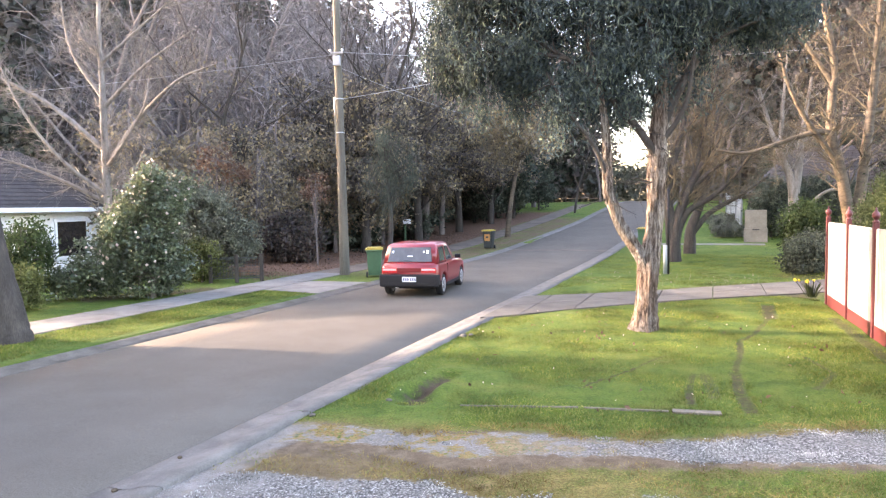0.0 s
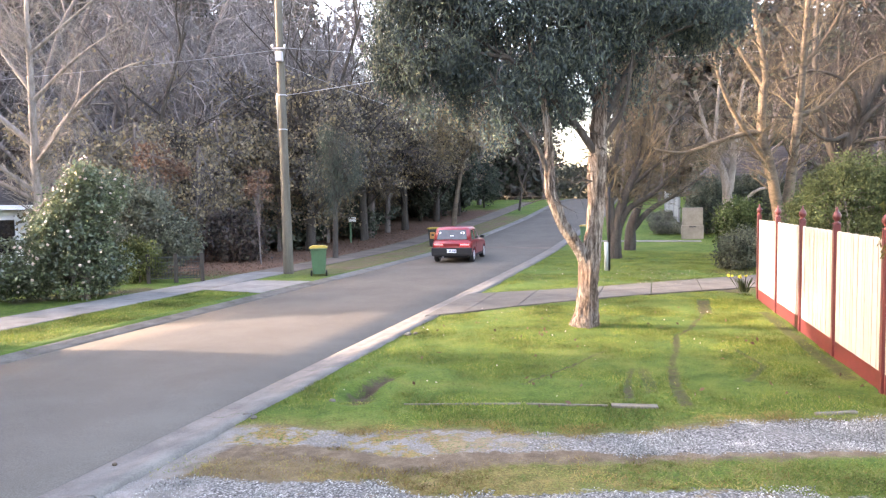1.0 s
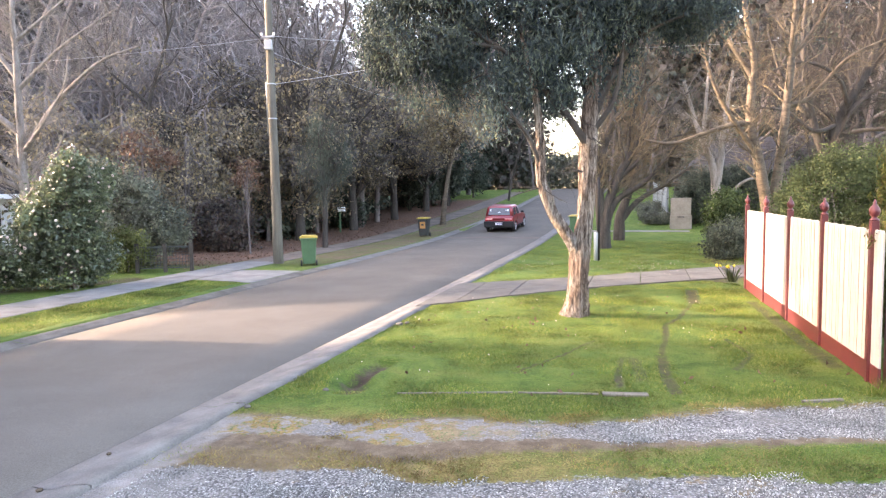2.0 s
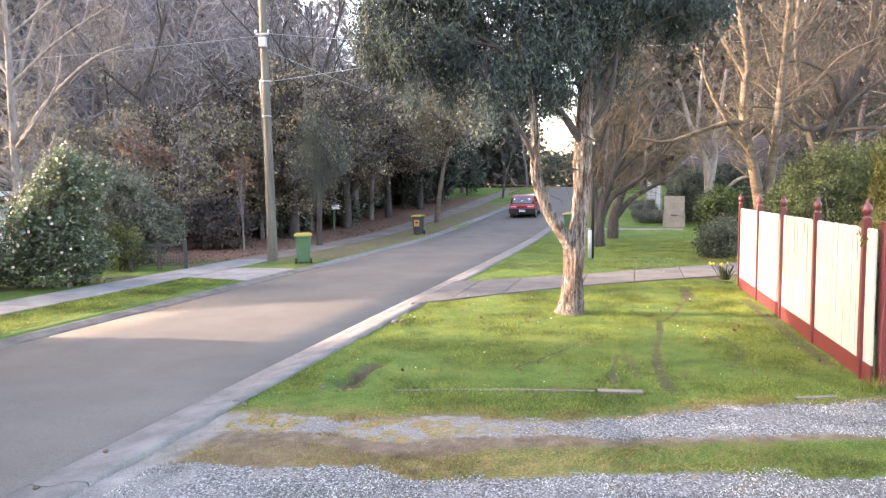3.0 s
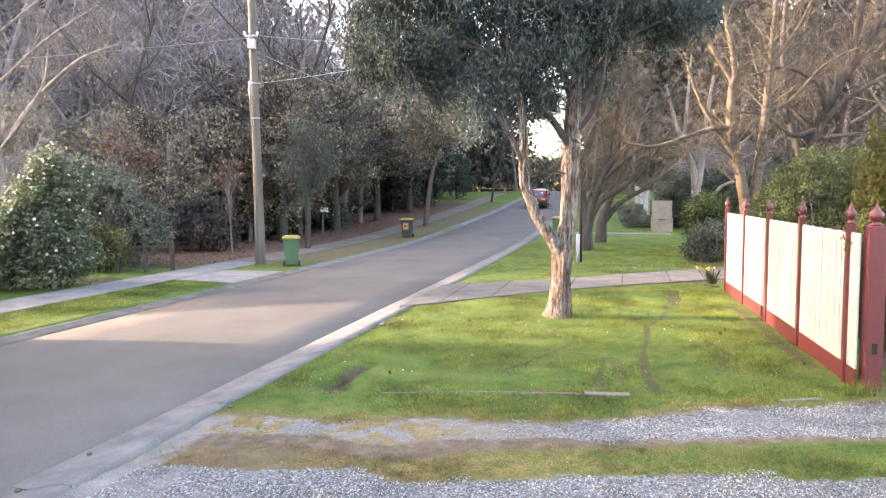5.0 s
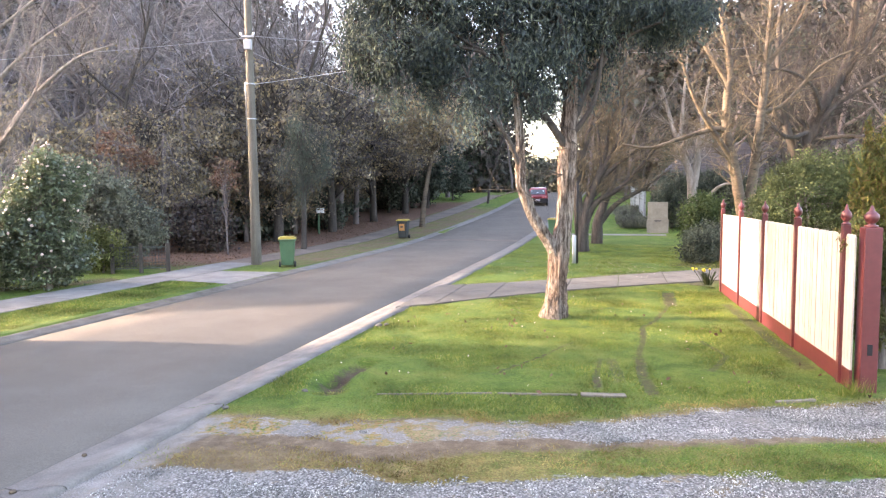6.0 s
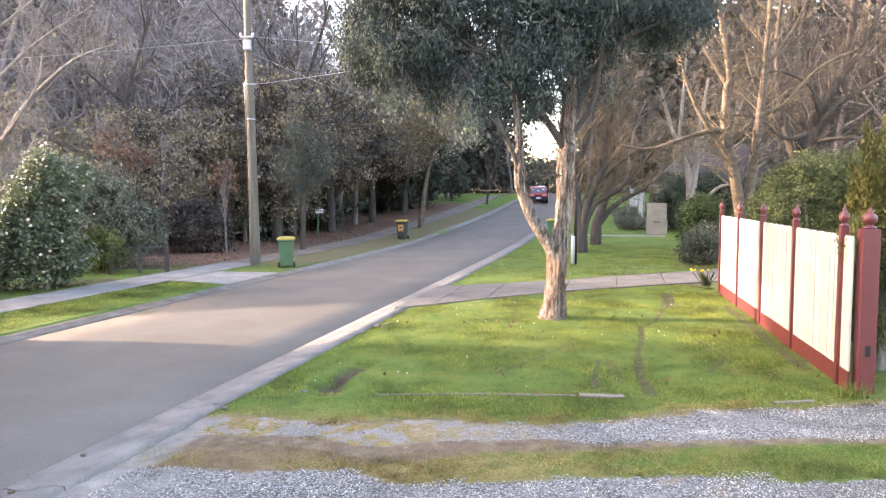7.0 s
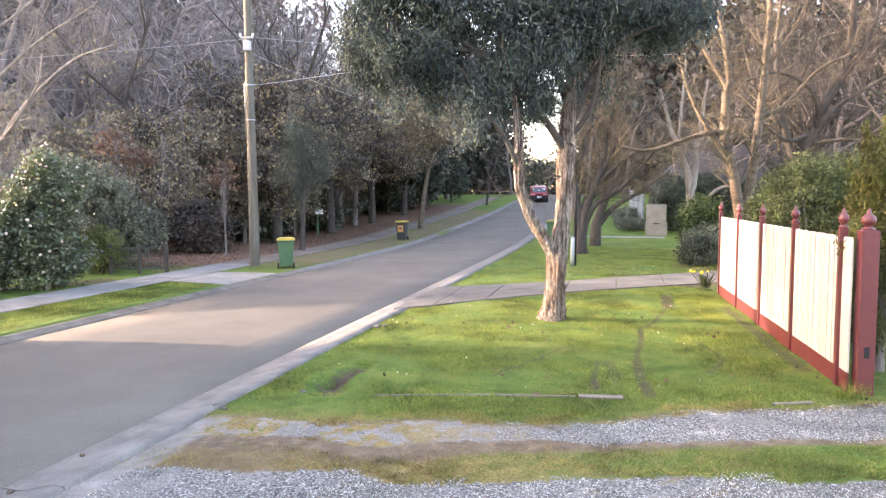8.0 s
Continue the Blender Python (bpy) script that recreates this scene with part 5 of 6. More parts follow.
def build_shrubs():
    rng = np.random.default_rng(51)
    # flowering camellia
    blobs = [((-0.3, 0, 1.5), (0.88, 1.1, 1.4)), ((-0.05, 0.2, 2.8), (0.5, 0.6, 0.75)), ((-1.3, -0.3, 1.0), (0.8, 0.8, 0.8)), ((-2.3, -0.4, 0.5), (0.75, 0.6, 0.45)), ((0.2, 0.5, 1.0), (0.5, 0.8, 0.85)), ((-0.75, 0.1, 2.2), (0.5, 0.6, 0.6)), ((0.4, 0.2, 2.4), (0.5, 0.55, 0.65)), ((0.1, 0.1, 3.45), (0.22, 0.25, 0.4)), ((-0.4, 0.1, 3.05), (0.25, 0.3, 0.35)), ((0.9, 0.2, 3.0), (0.2, 0.25, 0.35))]
    cam_bush = leafy_kind(52, blobs, 600, 46, 0.30, 0.115, M["leaf_camellia"], (2.6, 0.09), M["bark_grey"], "tall glossy camellia bush covered in cream flowers", "camellia", "shrub", "", 0.1, 0.5)
    cam_bush.matrix_basis = pose(-10.75, 18.5, 0.05)
    flower = as_mesh("flower", lathe([(0.008, 0), (0.033, 0.01), (0.043, 0.024), (0.031, 0.036), (0.011, 0.03)], 8))
    flower.materials.append(M["petal"])
    for i in range(95):
        b = blobs[rng.choice(10, p=[0.25, 0.12, 0.13, 0.1, 0.1, 0.1, 0.1, 0.04, 0.03, 0.03])]
        d = rng.normal(size=3)
        d[1] = -abs(d[1])
        d /= np.linalg.norm(d)
        q = np.array(b[0]) + d * np.array(b[1]) * rng.uniform(0.98, 1.12)
        if q[2] < 0.3:
            continue
        part("flower", flower, None, cam_bush, m=Matrix.Translation(q) @ Vector(d).to_track_quat("Z", "Y").to_matrix().to_4x4())
    spots = [
        (leafy_kind(53, [((0, 0, 1.4), (1.7, 1.3, 1.3)), ((0.3, 0.2, 2.6), (0.9, 0.9, 1.0)), ((1.4, 0, 1.2), (1.0, 1.0, 1.1)), ((-0.5, 0, 3.2), (0.5, 0.6, 0.6)), ((1.0, 0.1, 2.4), (0.6, 0.6, 0.6))], 330, 60, 0.32, 0.12, M["leaf_grey"], (2.2, 0.07), M["bark_grey"], "grey-green bush beside the camellia", "shrub", "shrub", ""), (-12.5, 24.4, 1.0)),
        (leafy_kind(54, [((0, 0, 0.75), (0.8, 0.7, 0.7))], 110, 60, 0.26, 0.09, M["leaf_lime"], (0.9, 0.04), M["bark_grey"], "small yellow-green shrub by the footpath", "shrub", "shrub", ""), (-11.32, 22.52, 0.95)),
        (leafy_kind(55, [((0, 0, 0.9), (1.1, 1.0, 0.95))], 160, 50, 0.35, 0.14, M["leaf_plum"], (1.2, 0.06), M["bark_dark"], "dark purple-green shrub on leaf litter", "shrub", "shrub", ""), (-11.0, 30.8, 1.2)),
        (leafy_kind(56, [((0, 0, 1.4), (0.9, 0.9, 1.3))], 110, 55, 0.35, 0.12, M["leaf_mid"], (1.8, 0.06), M["bark_grey"], "green shrub before the white house", "shrub", "shrub", ""), (-13.9, 17.4, 0.85)),
        (leafy_kind(57, [((0, 0, 0.55), (0.7, 0.6, 0.55))], 60, 60, 0.25, 0.09, M["leaf_lime"], (0.6, 0.03), M["bark_grey"], "low yellow-green garden bush", "shrub", "shrub", ""), (-12.9, 15.9, 1.0)),
        (leafy_kind(58, [((0.1, 0, 4.7), (0.9, 0.8, 0.8)), ((0.75, 0, 3.9), (0.6, 0.6, 1.1)), ((-0.7, 0.1, 3.5), (0.5, 0.5, 1.2)), ((0.0, -0.2, 3.3), (0.5, 0.5, 1.2)), ((-0.3, 0, 5.4), (0.5, 0.5, 0.5))], 95, 55, 0.38, 0.2, M["leaf_weep"], (5.4, 0.14), M["bark_dark"], "small weeping grey-green tree by the footpath", "tree", "tree", "", 1.6, 0.12, 2.6), (-6.7, 31.7, 1.0)),
        (leafy_kind(59, [((0, 0, 1.7), (1.2, 1.1, 1.4)), ((0.9, 0.3, 2.3), (1.0, 0.9, 1.0)), ((-0.75, 0, 1.5), (0.6, 0.8, 1.2)), ((0.1, 0, 3.0), (0.6, 0.6, 0.5)), ((1.7, 0.3, 2.0), (0.9, 0.9, 1.2)), ((1.3, 0.2, 3.2), (0.4, 0.4, 0.35)), ((-0.5, 0, 2.6), (0.4, 0.4, 0.4))], 560, 80, 0.27, 0.066, M["leaf_light"], (2.6, 0.07), M["bark_grey"], "big light-green garden bush behind the fence", "shrub", "shrub", ""), (8.6, 17.0, 1.0)),
        (leafy_kind(60, [((0, 0, 0.55), (0.85, 0.75, 0.6)), ((0.3, 0, 0.8), (0.5, 0.5, 0.4))], 150, 50, 0.3, 0.1, M["leaf_dark"], (0.7, 0.04), M["bark_dark"], "low dark clipped hedge plant beside the driveway", "hedge", "hedge", "driveway hedge"), (8.85, 24.5, 0.9)),
        (leafy_kind(61, [((0, 0, 1.5), (1.1, 1.1, 1.6))], 220, 50, 0.36, 0.13, M["leaf_dark"], (2.0, 0.07), M["bark_dark"], "dark rounded evergreen garden shrub", "shrub", "shrub", "garden shrubs"), (12.75, 40.4, 1.05)),
        (leafy_kind(62, [((0, 0, 1.2), (0.8, 0.8, 1.15))], 190, 50, 0.34, 0.12, M["leaf_mid"], (1.2, 0.06), M["bark_dark"], "rounded mid-green garden shrub behind the hedge", "shrub", "shrub", "garden shrubs"), (10.25, 28.2, 1.0)),
        (leafy_kind(63, [((0, 0, 0.35), (1.1, 0.9, 0.4))], 120, 50, 0.25, 0.1, M["leaf_grey"], (0.4, 0.04), M["bark_dark"], "low grey-green shrub on the grass", "shrub", "shrub", "verge shrubs"), (10.75, 41.0, 0.9)),
    ]
    for ob, (x, y, k) in spots:
        ob.matrix_basis = pose(x, y, ground_z(x, y) + 0.06) @ Matrix.Diagonal((k, k, k, 1))
    copy_thing(spots[7][0], pose(9.6, 25.6, 0.1, 0, 0, 80) @ Matrix.Diagonal((1.15, 1.15, 1.15, 1)))
    for x, y, k in ((13.9, 41.2, 0.9), (15.4, 41.6, 1.0), (16.6, 40.0, 0.9)):
        copy_thing(spots[8][0], pose(x, y, ground_z(x, y) + 0.03, 0, 0, x * 70) @ Matrix.Diagonal((k, k, k, 1)))
    copy_thing(spots[9][0], pose(16.0, 37.0, 0.3, 0, 0, 200))
    copy_thing(spots[10][0], pose(11.2, 44.0, 0.8, 0, 0, 70))
    copy_thing(spots[10][0], pose(11.9, 47.0, 1.0, 0, 0, 150))
    # gold conifer by the gate post
    thuja = thing("conifer", pose(6.15, 9.75, 0.1), "yellow-green feathery conifer leaning over the fence end", "shrub")
    w = Wood()
    w.tube([(0, 0, -0.1), (0, 0, 1.5), (0.05, 0, 3.0)], [0.1, 0.07, 0.02], 8)
    part("trunk", w.mesh("trunk"), M["bark_grey"], thuja)
    r = np.random.default_rng(64)
    pts = []
    for i in range(150):
        h, a = r.uniform(0.1, 2.75), r.uniform(0, 2 * math.pi)
        reach = (0.70 - 0.15 * h) * r.uniform(0.45, 1.1)
        root = np.array([math.cos(a) * reach * 0.6, math.sin(a) * reach * 0.6, h])
        end = np.array([math.cos(a) * reach * 1.15, math.sin(a) * reach * 1.15, h + r.uniform(0.45, 0.9)])
        u = r.random((150, 1))
        pts.append(root + (end - root) * u + r.normal(size=(150, 3)) * 0.085 * (1.15 - u))
    for end in ((-1.0, -0.75, 2.0), (-0.9, -0.85, 1.8), (-0.95, -0.6, 2.2), (-1.1, -0.95, 2.05)):
        u = r.random((110, 1))
        pts.append(np.array([-0.25, 0, 2.1]) + (np.array(end) - np.array([-0.25, 0, 2.1])) * u - np.array([0, 0, 0.35]) * u * u + r.normal(size=(110, 3)) * 0.04)
    part("crown", leaf_mesh("crown", np.concatenate(pts), r, 0.10, 0.022, -0.7), M["leaf_gold"], thuja)
    # daffodils
    clump = thing("daffodil_clump", pose(6.75, 18.0, 0.14), "clump of yellow daffodils with green leaves", "flowers")
    v, n = [], 0
    r = np.random.default_rng(65)
    stalk = Wood()
    head = as_mesh("bloom", lathe([(0.006, -0.015), (0.013, 0), (0.034, 0.008), (0.013, 0.012), (0.016, 0.032), (0.019, 0.036)], 10))
    head.materials.append(M["daffodil"])
    for i in range(34):
        a, reach = r.uniform(0, 6.28), r.uniform(0.05, 0.28)
        tip = np.array([math.cos(a) * reach, math.sin(a) * reach, r.uniform(0.25, 0.42)])
        stalk.tube([tip * [0.3, 0.3, 0], tip * [0.6, 0.6, 0.6], tip], [0.012, 0.010, 0.003], 4)
        if i < 7:
            q = np.array([-0.25 + r.normal() * 0.12, r.normal() * 0.08, r.uniform(0.34, 0.44)])
            stalk.tube([q * [0.3, 0.3, 0], q * [0.7, 0.7, 0.6], q], [0.006, 0.005, 0.004], 4)
            part("bloom", head, None, clump, m=Matrix.Translation(q) @ Euler((radians(70), 0, r.uniform(-1.5, 0.5))).to_matrix().to_4x4())
    part("leaves", stalk.mesh("leaves"), M["leaf_light"], clump)


build_shrubs()

# ---- bins, pole, posts ----


def build_bin(x, y, turn, body_mat, label, sticker=False):
    b = thing("wheelie_bin", pose(x, y, ground_z(x, y) + 0.055, 0, 0, turn), label, "bin", "kerbside bins")
    bm = bmesh.new()
    rings = []
    for z, wx, wy in ((0.06, 0.21, 0.23), (0.5, 0.245, 0.285), (0.90, 0.27, 0.33), (0.915, 0.295, 0.355), (0.955, 0.295, 0.355)):
        rings.append([bm.verts.new((sx * wx - (0.03 * sx if k else 0), sy * wy, z)) for sx, sy, k in ((-1, -0.85, 0), (-1, -1, 1), (1, -1, 1), (1, -0.85, 0), (1, 0.85, 0), (1, 1, 1), (-1, 1, 1), (-1, 0.85, 0))])
    for a, c in zip(rings, rings[1:]):
        for i in range(8):
            bm.faces.new((a[i], a[(i + 1) % 8], c[(i + 1) % 8], c[i]))
    bm.faces.new(rings[0][::-1])
    bm.faces.new(rings[-1])
    part("body", bm, body_mat, b)
    lid = box((0.62, 0.74, 0.05), (0, -0.02, 0.985), 0.015)
    box((0.50, 0.60, 0.04), (0, -0.02, 1.025), 0.012, bm=lid)
    part("lid", lid, M["lid_yellow"], b, "yellow plastic lid")
    part("handle", lathe([(0.016, -0.27), (0.016, 0.27)], 8, m=pose(0, 0.40, 0.95, 0, 90, 0)), body_mat, b)
    wheel_me = as_mesh("wheel", lathe([(0.06, -0.03), (0.1, -0.028), (0.1, 0.028), (0.06, 0.03)], 14, m=pose(0, 0, 0, 0, 90, 0)))
    for sx in (-1, 1):
        part("wheel", wheel_me, M["tyre"], b, m=pose(sx * 0.26, 0.27, 0.1))
    if sticker:
        part("sticker", box((0.3, 0.006, 0.36), bevel=0.002), M["orange"], b, "orange printed sticker", m=pose(0, -0.303, 0.62, 6.4, 0, 0))
        part("sticker", box((0.14, 0.004, 0.09)), M["bin_dark"], b, m=pose(0, -0.309, 0.64, 6.4, 0, 0))


build_bin(-5.65, 24.25, 192, M["bin_green"], "green wheelie bin with yellow lid on the verge")
build_bin(-2.55, 37.7, -12, M["bin_dark"], "dark wheelie bin with yellow lid and orange sticker", True)
build_bin(5.5, 36.9, 160, M["bin_green"], "green wheelie bin with yellow lid on the near verge")


def build_pole():
    pole = thing("utility_pole", pose(-6.95, 24.95, 0.05, 0, -0.4, 0), "weathered timber power pole with conduit and fittings", "utility pole")
    r = np.random.default_rng(71)
    w = Wood()
    z = np.linspace(-0.2, 10.2, 40)
    w.tube(np.stack([0 * z, 0 * z, z], 1), np.interp(z, [0, 3, 10.2], [0.19, 0.165, 0.12]), 18, 0.012, r)
    part("shaft", w.mesh("shaft"), M["pole_wood"], pole)
    part("conduit", lathe([(0.03, 4.6), (0.03, 6.45), (0.022, 6.5)], 8, m=pose(-0.16, -0.05, 0)), M["steel"], pole, "grey conduit pipe")
    for h in (6.42, 5.2):
        part("strap", lathe([(0.165, h - 0.02), (0.17, h - 0.015), (0.17, h + 0.015), (0.165, h + 0.02)], 18), M["steel"], pole)
    part("junction_box", box((0.26, 0.16, 0.34), (0.02, -0.22, 7.75), 0.02), M["cable"], pole, "grey junction box")
    part("bracket", box((0.45, 0.06, 0.06), (0, -0.14, 8.05), 0.01), M["cable"], pole)
    knob = as_mesh("insulator", lathe([(0.03, 0), (0.05, 0.03), (0.03, 0.05), (0.05, 0.08), (0.025, 0.11)], 10))
    for x in (-0.22, 0.22):
        part("insulator", knob, M["steel"], pole, m=pose(x, -0.14, 8.08))
    loop = Wood()
    a = np.linspace(0, 2 * np.pi, 14)
    loop.tube(np.stack([-0.2 + 0.15 * np.cos(a), 0 * a - 0.2, 7.7 + 0.22 * np.sin(a)], 1), 0 * a + 0.014, 5)
    part("cable_loop", loop.mesh("cable_loop"), M["black_plastic"], pole)

    def line(p, q, sag, r0, label):
        u = np.linspace(0, 1, 24)[:, None]
        pts = np.array(p) * (1 - u) + np.array(q) * u
        pts[:, 2] -= (4 * sag * u * (1 - u))[:, 0]
        w = Wood()
        w.tube(pts, np.full(24, r0), 5)
        solid("power_line", w.mesh("power_line"), M["cable"], label, "cable", "overhead lines")
    line((-6.85, 24.85, 6.45), (9.0, 25.0, 9.3), 0.25, 0.011, "thin grey service cable strung from the pole")
    line((-6.95, 24.8, 8.05), (-38.0, 20.0, 6.0), 0.5, 0.008, "thin grey overhead wire from the pole")
    line((-6.75, 24.8, 8.1), (14.0, 33.0, 9.2), 0.4, 0.008, "thin grey overhead wire over the road")
    line((-6.95, 24.9, 7.6), (-1.5, 60.0, 9.5), 0.5, 0.008, "thin grey overhead wire along the road")


build_pole()


def build_posts():
    sign = thing("verge_post", pose(4.52, 24.6, 0.05), "slim dark steel post with a white lower sleeve", "post")
    part("pole", lathe([(0.05, 0), (0.05, 2.9), (0.02, 2.93)], 12), M["black_plastic"], sign)
    part("sleeve", lathe([(0.075, 0.02), (0.075, 1.0), (0.055, 1.01)], 12, m=pose(-0.09, 0, 0)), M["pale_metal"], sign, "white sleeve")
    p = thing("letterbox_pillar", pose(11.4, 38.45, ground_z(11.4, 38.45) + 0.1, 0, 0, ROAD_TURN), "beige rendered block letterbox pillar on the verge", "letterbox")
    part("lower_block", box((1.12, 0.5, 0.75), (0, 0, 0.3), 0.02), M["beige_block"], p)
    part("upper_block", box((1.04, 0.46, 0.95), (0, 0.02, 1.15), 0.02), M["beige_block"], p)
    part("slot", box((0.34, 0.02, 0.05), (0, -0.255, 0.6), 0.004), M["black_plastic"], p)
    q = at(38.2, -17.2)
    box_ = thing("letterbox", pose(q.x, q.y, q.z + 0.04), "small white letterbox on a green post", "letterbox")
    part("post", box((0.09, 0.09, 1.25), (0, 0, 0.62), 0.01), M["bin_green"], box_)
    part("box", box((0.42, 0.3, 0.26), (0.1, 0, 1.38), 0.03), M["white_paint"], box_)
    # wire gate and rails left of the pole
    g = thing("wire_gate", pose(-9.99, 22.40, 0.06, 0, 0, 14) @ Matrix.Scale(1.15, 4), "low dark wire mesh gate between weathered timber posts", "gate")
    for x in (-0.75, 0.0, 0.72):
        part("post", box((0.1, 0.1, 0.85), (x, 0, 0.4), 0.012), M["bark_dark"], g)
    for z in (0.12, 0.72):
        part("rail", box((1.5, 0.03, 0.03), (0, 0, z)), M["bin_dark"], g)
    wires = Wood()
    for i in range(18):
        x = -0.72 + i * 0.085
        wires.tube([(x, 0, 0.1), (x, 0, 0.74)], [0.006, 0.006], 4)
    for i in range(6):
        z = 0.18 + i * 0.1
        wires.tube([(-0.74, 0, z), (0.72, 0, z)], [0.006, 0.006], 4)
    part("mesh", wires.mesh("mesh"), M["bin_dark"], g)
    # pale sheet fence up the hill
    f = thing("sheet_fence", pose(12.55, 46.6, ground_z(12.55, 46.6) - 0.02, 0, -3.6, 83), "pale blue-grey ribbed sheet fence up the slope", "fence")
    rib = bmesh.new()
    box((0.30, 0.03, 1.9), (0, 0, 0.95), bm=rib)
    box((0.06, 0.05, 1.9), (-0.1, 0, 0.95), bm=rib)
    sheet = as_mesh("sheet", rib)
    for i in range(22):
        part("sheet", sheet, M["pale_metal"], f, m=pose(-2.5 + i * 0.31, 0, 0))
    for i in range(4):
        part("post", box((0.07, 0.07, 2.0), (-2.6 + i * 2.2, 0.05, 1.0), 0.005), M["steel"], f)


build_posts()

# ---- houses ----


def build_house(name, m, length, depth, wall_h, roof_h, wall_mat, label, windows, boards=True, trim="white_paint"):
    h = thing(name, m, label, "house")
    part("wall", box((length, depth, wall_h), (0, 0, wall_h / 2 - 0.1), 0.01), wall_mat, h)
    if boards:
        n = int(wall_h / 0.15)
        for i in range(n):
            part("weatherboard", box((length + 0.02, 0.03, 0.148), (0, -depth / 2 - 0.012, 0.08 + i * 0.15), m=None), wall_mat, h, m=pose(0, 0, 0))
    bm = bmesh.new()
    e = 0.55
    lo = [bm.verts.new(p) for p in ((-length / 2 - e, -depth / 2 - e, wall_h - 0.15), (length / 2 + e, -depth / 2 - e, wall_h - 0.15), (length / 2 + e, depth / 2 + e, wall_h - 0.15), (-length / 2 - e, depth / 2 + e, wall_h - 0.15))]
    hi = [bm.verts.new(p) for p in ((-length / 2 + depth * 0.3, 0, wall_h + roof_h), (length / 2 - depth * 0.3, 0, wall_h + roof_h))]
    for f in ((lo[0], lo[1], hi[1], hi[0]), (lo[1], lo[2], hi[1]), (lo[2], lo[3], hi[0], hi[1]), (lo[3], lo[0], hi[0]), (lo[3], lo[2], lo[1], lo[0])):
        bm.faces.new(f)
    roof = part("roof", bm, M["tile_roof"], h)
    slope = math.atan2(roof_h + 0.15, depth / 2 + e)
    rows = int(math.hypot(roof_h, depth / 2 + e) / 0.32)
    for i in range(rows):
        u = (i + 0.5) / rows
        ln = (length + 2 * e) * (1 - u) + (length - depth * 0.6) * u
        part("roof_course", box((ln, 0.34, 0.03)), M["tile_roof"], roof, m=pose(0, -(depth / 2 + e) * (1 - u), wall_h - 0.13 + (roof_h + 0.15) * u + 0.03, math.degrees(slope) - 3, 0, 0))
    part("fascia", box((length + 2 * e, 0.03, 0.18), (0, -depth / 2 - e - 0.02, wall_h - 0.16)), M[trim], h)
    for x, z, ww, hh in windows:
        win = part("window", box((ww, 0.04, hh), (x, -depth / 2 - 0.035, z)), M["pane"], h)
        for dx in (-ww / 2, ww / 2):
            part("frame", box((0.11, 0.08, hh + 0.22), (x + dx, -depth / 2 - 0.05, z), 0.008), M[trim], win)
        for dz in (-hh / 2, hh / 2):
            part("sill", box((ww + 0.2, 0.09, 0.11), (x, -depth / 2 - 0.052, z + dz), 0.008), M[trim], win)
    return h


_p = at(17.5, -28.6)
build_house("house", pose(_p.x, _p.y, 0.05, 0, 0, 90 + ROAD_TURN), 14.0, 8.0, 2.75, 2.4, M["white_paint"], "white weatherboard house with brown tiled roof", [(3.75, 1.4, 1.5, 1.5), (-0.2, 1.4, 1.9, 1.5), (-3.5, 1.4, 1.4, 1.4)])
build_house("house", pose(19.0, 45.5, 0.4, 0, 0, -12), 11.0, 8.0, 2.7, 2.6, M["brick_dark"], "low dark brick house with brown tiled roof behind garden trees", [(-3.0, 1.4, 1.6, 1.3), (1.5, 1.4, 1.8, 1.3)], False, "brick_dark")
build_house("house", pose(27.0, 42.0, 0.3, 0, 0, -25), 12.0, 8.0, 3.4, 2.0, M["pale_metal"], "pale house seen between bare trees beyond the fence", [(-3.0, 1.6, 1.6, 1.3), (2.0, 1.6, 1.6, 1.3)], False)


def build_shade_trees():
    """Round dense evergreens, unseen, added across the road beside the viewpoint to throw shade over the near road and
    lawn.
    """
    kind = leafy_kind(81, [((0, 0, 2.2), (2.2, 2.5, 2.4)), ((0, -0.3, 3.5), (2.3, 2.8, 1.5)), ((0, 0.3, 4.6), (2.6, 3.2, 1.9)), ((0, 1.2, 6.6), (2.8, 4.1, 2.0)), ((0, 0.6, 8.6), (2.4, 3.4, 1.8))], 1700, 26, 0.3, 0.5, M["leaf_dark"], (7, 0.3), M["bark_dark"], "unseen dense evergreen tree added to shade the near road", "tree", "tree", "roadside evergreens")
    set_out(kind, [(-18.0, 10.35, 0, 1.0), (-18.4, 4.6, 0, 1.0), (-18.0, -0.6, 180, 1.0), (-18.4, -5.5, 30, 1.0), (-21.5, 8.0, 0, 0.95), (-21.5, 2.0, 10, 1.0)])


build_shade_trees()

# ---- the car ----


